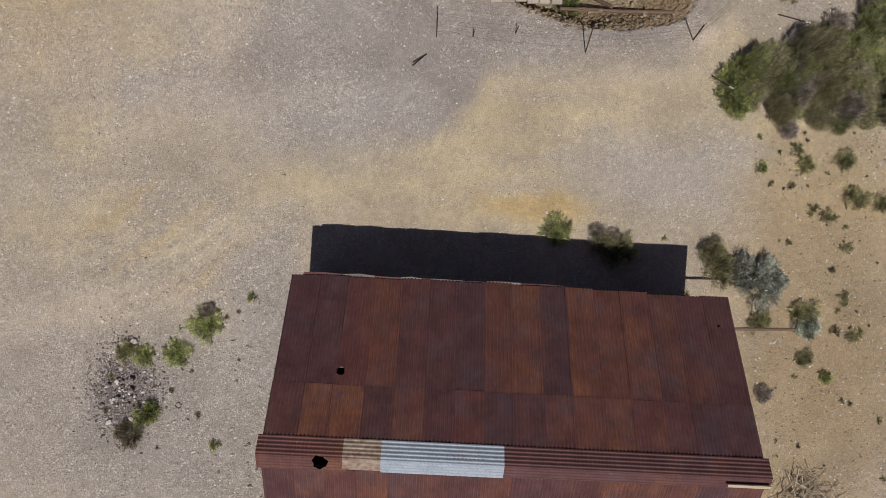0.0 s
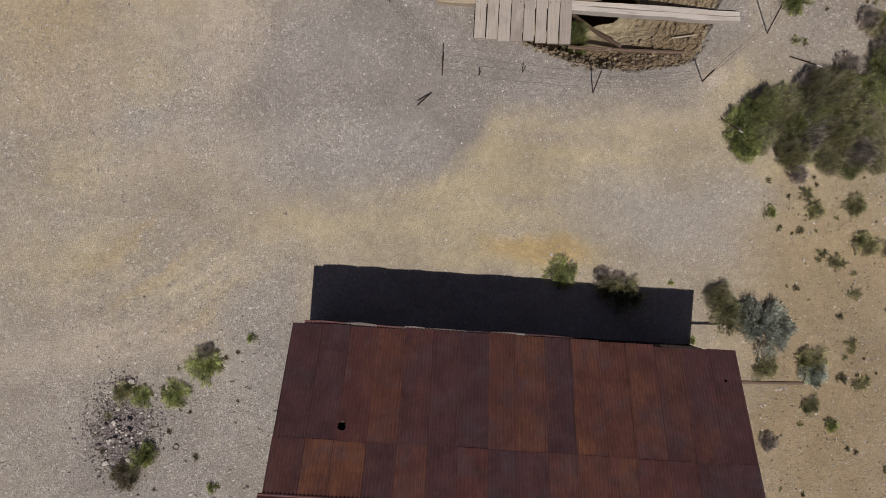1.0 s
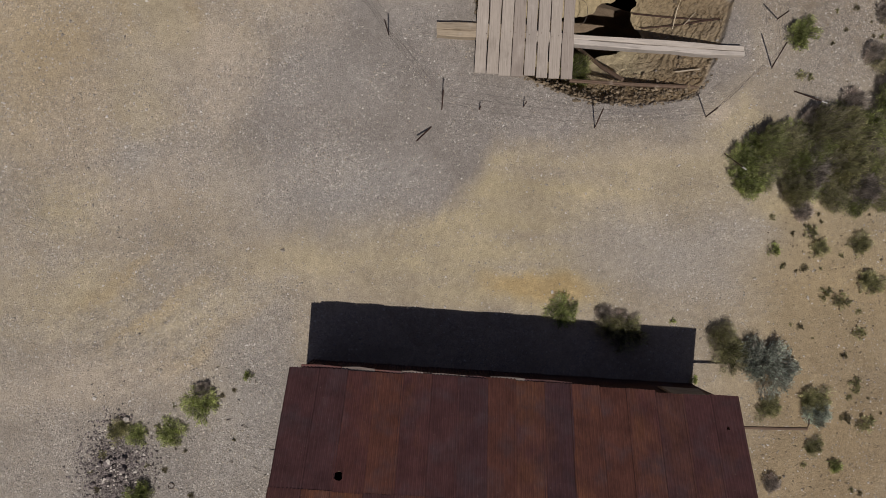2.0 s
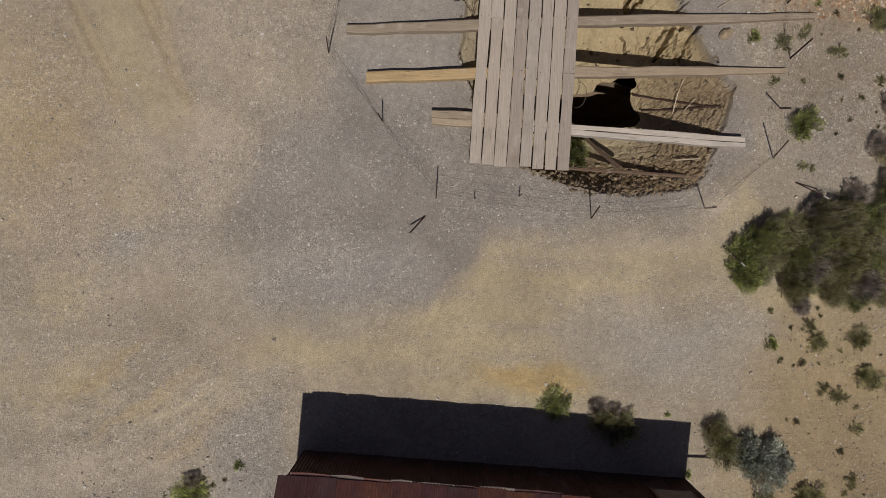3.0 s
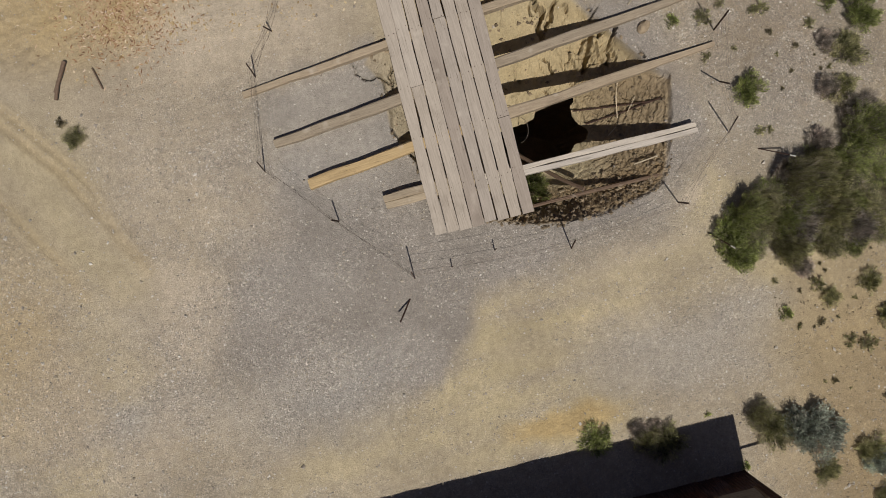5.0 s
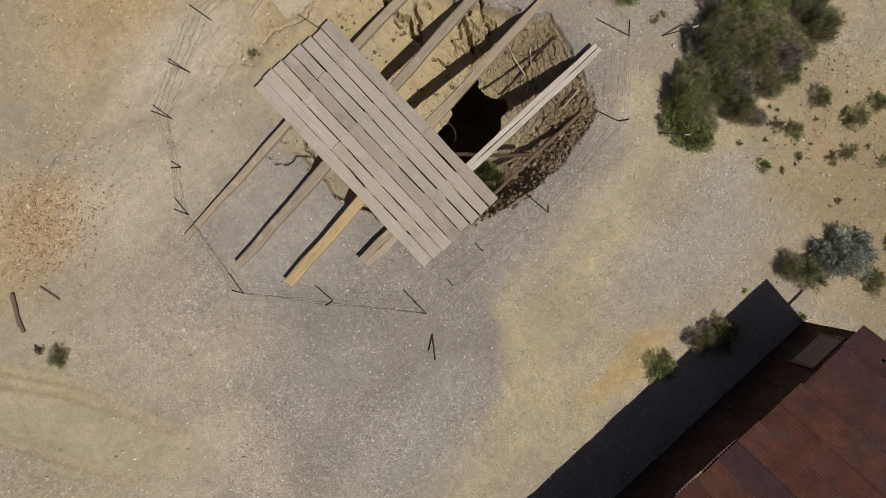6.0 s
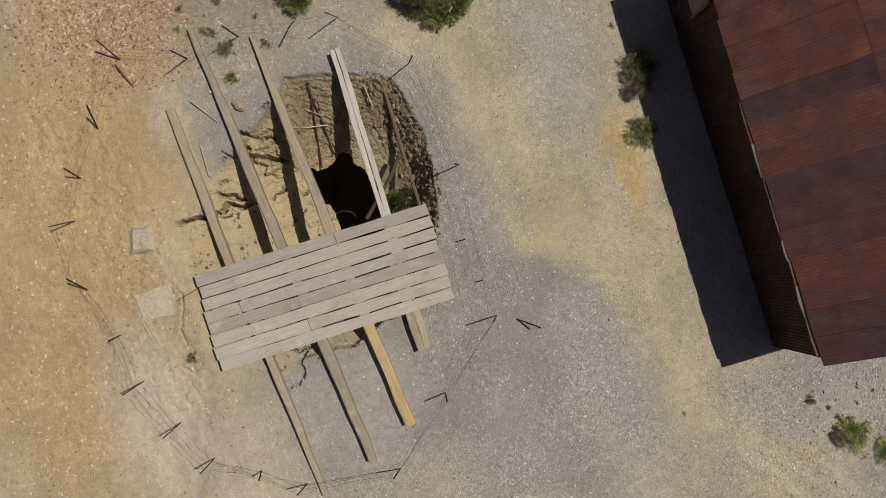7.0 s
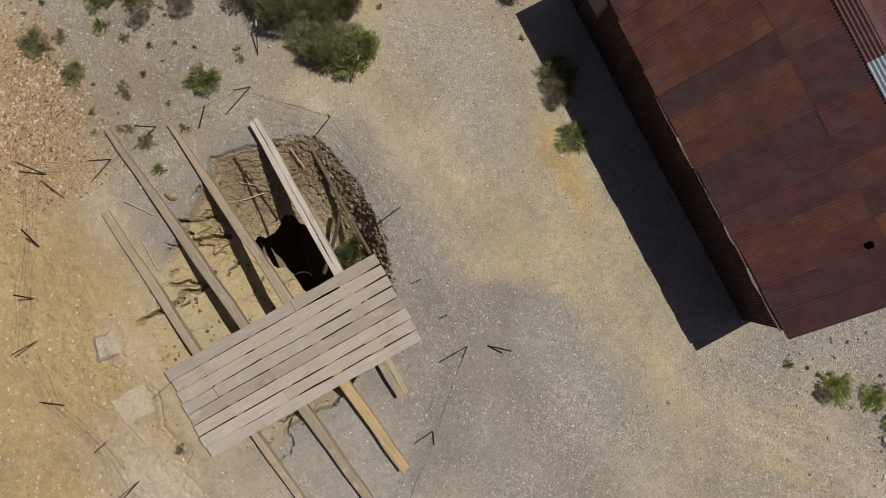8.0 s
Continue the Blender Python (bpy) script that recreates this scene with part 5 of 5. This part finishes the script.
for k, (kind, x, y, r) in enumerate((
    ("green", 8.35, 4.70, 0.62), ("olive", 8.9, 5.15, 0.62), ("green", 9.35, 5.4, 0.62), ("olive", 9.95, 5.6, 0.68), ("green", 10.65, 5.85, 0.75), ("olive", 9.25, 4.75, 0.62), ("green", 9.9, 5.0, 0.75),
    ("olive", 10.6, 5.3, 0.75), ("green", 11.2, 5.7, 0.75), ("olive", 11.3, 4.6, 0.75), ("green", 11.9, 5.2, 0.8), ("olive", 10.5, 4.55, 0.62), ("olive", 9.4, 4.1, 0.4), ("green", 11.9, 6.2, 0.7),
    ("olive", 12.5, 5.9, 0.8), ("dead", 10.8, 6.25, 0.40), ("dead", 11.9, 6.75, 0.5), ("dead", 9.75, 5.8, 0.36), ("dead", 11.65, 6.05, 0.5), ("dead", 9.7, 4.45, 0.42), ("olive", 10.4, 4.0, 0.42), ("dead", 10.95, 4.1, 0.42), ("green", 11.5, 3.95, 0.5), ("olive", 12.1, 3.95, 0.55), ("green", 8.25, 4.25, 0.4), ("olive", 12.3, 4.6, 0.7), ("dead", 9.1, 4.9, 0.30), ("dead", 9.75, 5.1, 0.32), ("dead", 10.35, 5.35, 0.34), ("dead", 10.2, 4.7, 0.32), ("dead", 11.2, 5.2, 0.36),
    ("green", 8.11, 4.28, 0.42), ("olive", 8.53, 4.51, 0.5), ("olive", 9.24, 3.99, 0.5), ("green", 9.74, 4.16, 0.5), ("olive", 10.29, 3.88, 0.5), ("green", 10.96, 3.76, 0.5), ("green", 9.46, 4.69, 0.5), ("olive", 10.26, 4.68, 0.5), ("green", 11.07, 4.66, 0.5), ("olive", 9.04, 5.15, 0.5), ("green", 8.53, 5.17, 0.5), ("green", 9.70, 5.50, 0.5), ("olive", 10.50, 5.81, 0.5), ("green", 11.20, 5.47, 0.5), ("green", 8.18, 4.86, 0.42), ("olive", 11.36, 4.07, 0.5))):
    bush(kind, x, y, 1.12 * r, k, 0.95 if kind == "dead" else (0.6, 1.1, 0.8, 1.35, 0.5)[k % 5], group="thicket of desert shrubs")
for k, (kind, x, y, r) in enumerate((
    ("green", 3.58, 0.95, 0.42), ("olive", 4.75, 0.60, 0.52), ("olive", 5.2, 0.42, 0.44), ("dead", 4.6, 0.88, 0.27), ("dead", 5.05, 0.82, 0.27), ("olive", 7.50, 0.40, 0.54), ("olive", 7.78, 0.0, 0.46), ("sage", 8.6, -0.35, 0.88), ("sage", 8.25, 0.0, 0.42),
    ("olive", 9.88, -1.15, 0.44), ("sage", 9.95, -1.5, 0.35), ("olive", 8.7, -1.38, 0.32), ("green", -5.25, -1.42, 0.46), ("dead", -5.22, -1.08, 0.24), ("green", -5.98, -2.15, 0.37), ("olive", -7.25, -2.1, 0.3), ("green", -6.8, -2.2, 0.29),
    ("green", -6.75, -3.65, 0.3), ("dry", -7.15, -4.15, 0.36), ("green", 9.52, 7.98, 0.36), ("olive", 11.62, 7.35, 0.4), ("dead", 11.3, 7.5, 0.34), ("dead", 11.6, 8.55, 0.36), ("olive", 12.05, 8.2, 0.46), ("olive", 12.35, 11.0, 0.38), ("olive", 11.25, 10.6, 0.34),
    ("olive", -6.3, 11.45, 0.27), ("green", 12.6, 9.0, 0.4))):
    bush(kind, x, y, r, k)
bush("green", 4.05, 7.18, 0.36, 3, 1.9)
for k, (kind, x, y, r) in enumerate((
    ("green", 8.85, 2.56, 0.23), ("olive", 9.76, 2.99, 0.23), ("olive", 9.99, 2.62, 0.24), ("dead", 9.49, 3.51, 0.30), ("olive", 11.00, 2.74, 0.29), ("olive", 11.27, 1.77, 0.36), ("olive", 10.15, 1.47, 0.20), ("olive", 10.54, 1.32, 0.20),
    ("olive", 11.93, 1.63, 0.24), ("olive", 11.01, 0.50, 0.16), ("olive", 10.92, -0.80, 0.20), ("olive", 11.15, -1.73, 0.20), ("dry", 10.72, -1.58, 0.16), ("olive", 9.88, -2.30, 0.26), ("green", 10.41, -2.80, 0.19), ("dead", 8.79, -3.22, 0.26), ("dry", 9.53, 0.67, 0.12), ("olive", 8.81, -1.27, 0.22), ("dry", 10.64, -0.08, 0.13), ("dry", 9.65, 2.09, 0.13),
    ("green", -4.15, -0.75, 0.14), ("green", 6.33, 0.75, 0.1), ("green", 6.88, -0.7, 0.12), ("olive", 10.42, -2.78, 0.15), ("green", -5.06, -4.45, 0.15),
    ("olive", 8.95, 9.95, 0.2), ("green", 8.22, 10.08, 0.18), ("green", 9.8, 10.95, 0.2), ("olive", 8.75, 9.0, 0.14), ("olive", 12.2, 10.4, 0.17), ("green", 11.9, 9.45, 0.22), ("olive", 10.35, 9.75, 0.17),
    ("dry", -6.55, 11.9, 0.17), ("olive", 9.5, 6.95, 0.12), ("olive", 9.75, 6.9, 0.1), ("dry", 10.9, 8.7, 0.15), ("olive", 11.7, 8.3, 0.2), ("dry", -6.1, -3.1, 0.14), ("dry", 2.1, 13.25, 0.2))):
    bush(kind, x, y, r, k, group="small tufts on open ground")
rng = random.Random(77)
for k in range(95):
    x, y = rng.uniform(8.7, 13.5), rng.uniform(-6.5, 3.8)
    bush(rng.choice(("dry", "olive", "dry", "olive", "dead")), x, y, rng.uniform(0.035, 0.10), k, group="small tufts on open ground")
for k in range(26):
    x, y = rng.uniform(9.4, 14.0), rng.uniform(7.6, 11.5)
    bush(rng.choice(("dry", "olive")), x, y, rng.uniform(0.05, 0.13), k, group="small tufts on open ground")
for k in range(14):
    x, y = rng.uniform(-8.2, -4.2), rng.uniform(-4.8, -0.8)
    bush(rng.choice(("dry", "olive")), x, y, rng.uniform(0.05, 0.12), k, group="small tufts on open ground")


# ---- heap of broken slag and stones west of the shed ----
def build_heap():
    rng = random.Random(12)
    pale = [mesh_of(stone_bm(1, 0.8, 0.7, q, 1, 0.25), "stone") for q in range(4)]
    dark = [mesh_of(stone_bm(1, 0.85, 0.7, q + 8, 1, 0.25), "stone") for q in range(4)]
    for me in pale:
        me.materials.append(PALE_STONE)
    for me in dark:
        me.materials.append(DARK_STONE)
    for k in range(110):
        a, d = rng.uniform(0, 6.28), abs(rng.gauss(0, 0.5))
        x, y = -7.3 + d * math.cos(a) * 0.9, -3.0 + d * math.sin(a) * 1.15
        s = rng.uniform(0.03, 0.09) if k % 12 else rng.uniform(0.12, 0.2)
        is_dark = rng.random() < 0.45
        ob = new("stone", rng.choice(dark if is_dark else pale))
        ob.matrix_world = pose(x, y, ground_at(x, y) + max(0, 0.12 - 0.15 * d), 0, 0, rng.uniform(0, 360)) @ Matrix.Scale(s, 4)
        tagged(ob, "dark rough slag stone in a heap" if is_dark else "pale broken stone in a heap", "stone", "stones in the heap")


build_heap()
ring = tagged(part("iron_ring", rod([(-5.95 + 0.07 * math.cos(a), -3.45 + 0.07 * math.sin(a), 0.03) for a in (0.419 * k for k in range(16))], 0.008, 5), STEEL), "small rusty iron ring on gravel", "ring")


# ---- loose stuff on the ground ----
def scatter(name, xy, size, flat, stretch, material, label, category, seed, sink=0.3, z=None):
    """Many small eight-faced stones or chips in one mesh."""
    rng = np.random.RandomState(seed)
    n = len(xy)
    shape = np.array([(1, 0, 0), (0, 1, 0), (-1, 0, 0), (0, -1, 0), (0, 0, 1), (0, 0, -1)], float)
    faces = np.array([(0, 1, 4), (1, 2, 4), (2, 3, 4), (3, 0, 4), (1, 0, 5), (2, 1, 5), (3, 2, 5), (0, 3, 5)])
    v = shape[None] * rng.uniform(0.65, 1.25, (n, 6, 1)) + rng.normal(0, 0.14, (n, 6, 3))
    v *= np.stack([size * stretch, size, size * flat], 1)[:, None]
    a = rng.uniform(0, 2 * np.pi, n)
    c, s = np.cos(a)[:, None], np.sin(a)[:, None]
    x, y = v[..., 0] * c - v[..., 1] * s, v[..., 0] * s + v[..., 1] * c
    base = ground_height(xy[:, 0], xy[:, 1]) if z is None else z
    out = np.stack([x + xy[:, 0:1], y + xy[:, 1:2], v[..., 2] + (base + size * flat * (1 - sink))[:, None]], 2).reshape(-1, 3)
    f = (faces[None] + 6 * np.arange(n)[:, None, None]).reshape(-1, 3)
    return tagged(mesh_object(name, out, f, material), label, category, kind="stuff")


def free_spots(n, x0, x1, y0, y1, weight, seed):
    rng = np.random.RandomState(seed)
    p = np.stack([rng.uniform(x0, x1, n), rng.uniform(y0, y1, n)], 1)
    keep = rng.rand(n) < weight(p[:, 0], p[:, 1])
    shed_u = (p[:, 0] - 1.974) * math.cos(radians(2.955)) - (p[:, 1] + 3.699) * math.sin(radians(2.955))
    shed_v = (p[:, 0] - 1.974) * math.sin(radians(2.955)) + (p[:, 1] + 3.699) * math.cos(radians(2.955))
    keep &= ~((np.abs(shed_u) < LENGTH / 2) & (np.abs(shed_v) < HALF - 0.1))
    keep &= inside(p[:, 0], p[:, 1], SHAFT) < -0.4
    return p[keep]


def stony_weight(x, y):
    s = soil_weights(x, y)
    patchy = np.clip(0.35 + 0.95 * smooth(-0.3, 0.3, fbm(x * 2.6, y * 2.6, 79, 3)) + 0.6 * s["p"], 0, 1.4)
    return np.clip((0.75 * stony_field(x, y, s) - 0.10) * patchy, 0.04, 1) * (inside(x, y, PIT) < 0)


def rubble_weight(x, y):
    west = np.exp(-(((x + 6.0) / 2.2) ** 2 + ((y + 3.0) / 2.2) ** 2))
    open_west = 0.4 * smooth(-2.2, -4.5, x) * smooth(1.0, 2.5, y) * smooth(13, 11, y) * smooth(0.35, 0.62, value_noise(x * 0.9, y * 0.9, 61))
    return np.clip(0.05 + open_west + 0.7 * west + 0.6 * smooth(-2.6, -3.6, x) * smooth(1.0, -1.0, y) * smooth(-6, -3.5, x), 0, 1)


rs = np.random.RandomState(4)
spots = free_spots(330000, -12.5, 14.5, -8.5, 19.5, stony_weight, 1)
scatter("gravel", spots, 0.009 + 0.020 * rs.rand(len(spots)) ** 3.4, 0.62, 1.25, STONES, "fine grey, tan and white gravel", "gravel", 2, 0.5)
spots = free_spots(9000, -12.5, 14.5, -8.5, 19.5, rubble_weight, 3)
scatter("rubble", spots, 0.018 + 0.036 * rs.rand(len(spots)) ** 2.4, 0.75, 1.25, STONES, "scattered pale and grey rubble stones", "rubble", 5, 0.4)
spots = free_spots(26000, 8.6, 14.5, 10.5, 15.0, lambda x, y: np.clip(np.exp(-(((x - 11.4) / 2.2) ** 2 + ((y - 12.4) / 1.7) ** 2)) * 1.2, 0, 1), 6)
scatter("shale_chips", spots, 0.008 + 0.027 * rs.rand(len(spots)) ** 3.0, 0.25, 2.0, CHIP, "orange-brown broken shale chips", "litter", 7)
spots = free_spots(14000, -7.5, -1.5, 11.5, 17.0, lambda x, y: np.clip(np.exp(-(((x + 4.3) / 1.1) ** 2 + ((y - 14.0) / 0.9) ** 2)) * 1.1, 0, 1), 8)
scatter("bark_litter", spots, 0.008 + 0.012 * rs.rand(len(spots)), 0.5, 3.5, CHIP, "brown bark and straw litter on dirt", "litter", 9)
spots = free_spots(9000, -8.0, 14.5, -8.0, 19.0, lambda x, y: np.clip(0.6 * smooth(12.5, 14.5, y) + 0.6 * smooth(8.6, 10, x) * smooth(4, 1, y), 0, 1), 10)
scatter("straw", spots, 0.005 + 0.008 * rs.rand(len(spots)), 0.7, 3.0 + 4 * rs.rand(len(spots)), STRAW, "scattered straw-coloured dry stalks", "litter", 11)
spots = free_spots(30000, -6.0, 13.0, 12.2, 19.5, lambda x, y: np.clip(0.15 + 0.9 * (value_noise(x * 0.8, y * 0.8, 41) - 0.35), 0, 1) * smooth(12.2, 13.4, y), 16)
scatter("pale_flakes", spots, 0.008 + 0.03 * rs.rand(len(spots)) ** 2.8, 0.45, 1.6, FLAKE, "small pale stone flakes on ochre dirt", "gravel", 17)
spots = free_spots(9000, 1.0, 8.2, 6.0, 12.5, lambda x, y: (inside(x, y, PIT) > -0.08) * np.clip(smooth(7.2, 6.5, y) + 0.10, 0, 1), 12)
scatter("dirt_clods", spots, 0.015 + 0.05 * rs.rand(len(spots)) ** 2.5, 0.8, 1.15, CLOD, "crumbly brown dirt clods in the pit", "dirt", 13)


spots = free_spots(17000, 8.0, 14.5, -8.0, 12.0, lambda x, y: np.clip(value_noise(x * 1.3, y * 1.3, 51) * 1.3 - 0.25, 0, 1) * smooth(8.2, 9.2, x) * (1 - 0.6 * smooth(4, 6, y)), 18)
scatter("dirt_crumbs", spots, 0.006 + 0.02 * rs.rand(len(spots)) ** 2.4, 0.6, 1.6, CLOD, "brown crumbs and leaf litter on sandy dirt", "dirt", 19)


def brush_pile():
    rng = np.random.RandomState(15)
    n = 170
    a = rng.uniform(0, 2 * np.pi, n)
    c = np.stack([9.85 + rng.normal(0, 0.33, n), -5.75 + rng.normal(0, 0.26, n), rng.uniform(0.03, 0.25, n)], 1)
    d = np.stack([np.cos(a), np.sin(a), rng.normal(0, 0.12, n)], 1) * rng.uniform(0.1, 0.32, (n, 1))
    s = np.stack([-np.sin(a), np.cos(a), np.zeros(n)], 1) * 0.009
    u = np.array([0, 0, 0.012])
    v = np.stack([c - d - s, c - d + s, c - d + u, c + d - s, c + d + s, c + d + u], 1).reshape(-1, 3)
    f = (np.array([(0, 1, 4, 3), (1, 2, 5, 4), (2, 0, 3, 5)])[None] + 6 * np.arange(n)[:, None, None]).reshape(-1, 4)
    return tagged(mesh_object("brush_pile", v, f, STRAW), "pile of pale dry cut branches beside the shed", "brush pile", kind="stuff")


brush_pile()
heap = np.random.RandomState(31)
spots = np.stack([-7.3 + heap.normal(0, 0.42, 4000), -3.05 + heap.normal(0, 0.55, 4000)], 1)
scatter("slag", spots, 0.010 + 0.028 * heap.rand(4000) ** 2.4, 0.7, 1.2, DARK_STONE, "dark grey slag and ash crumbs", "slag", 32)
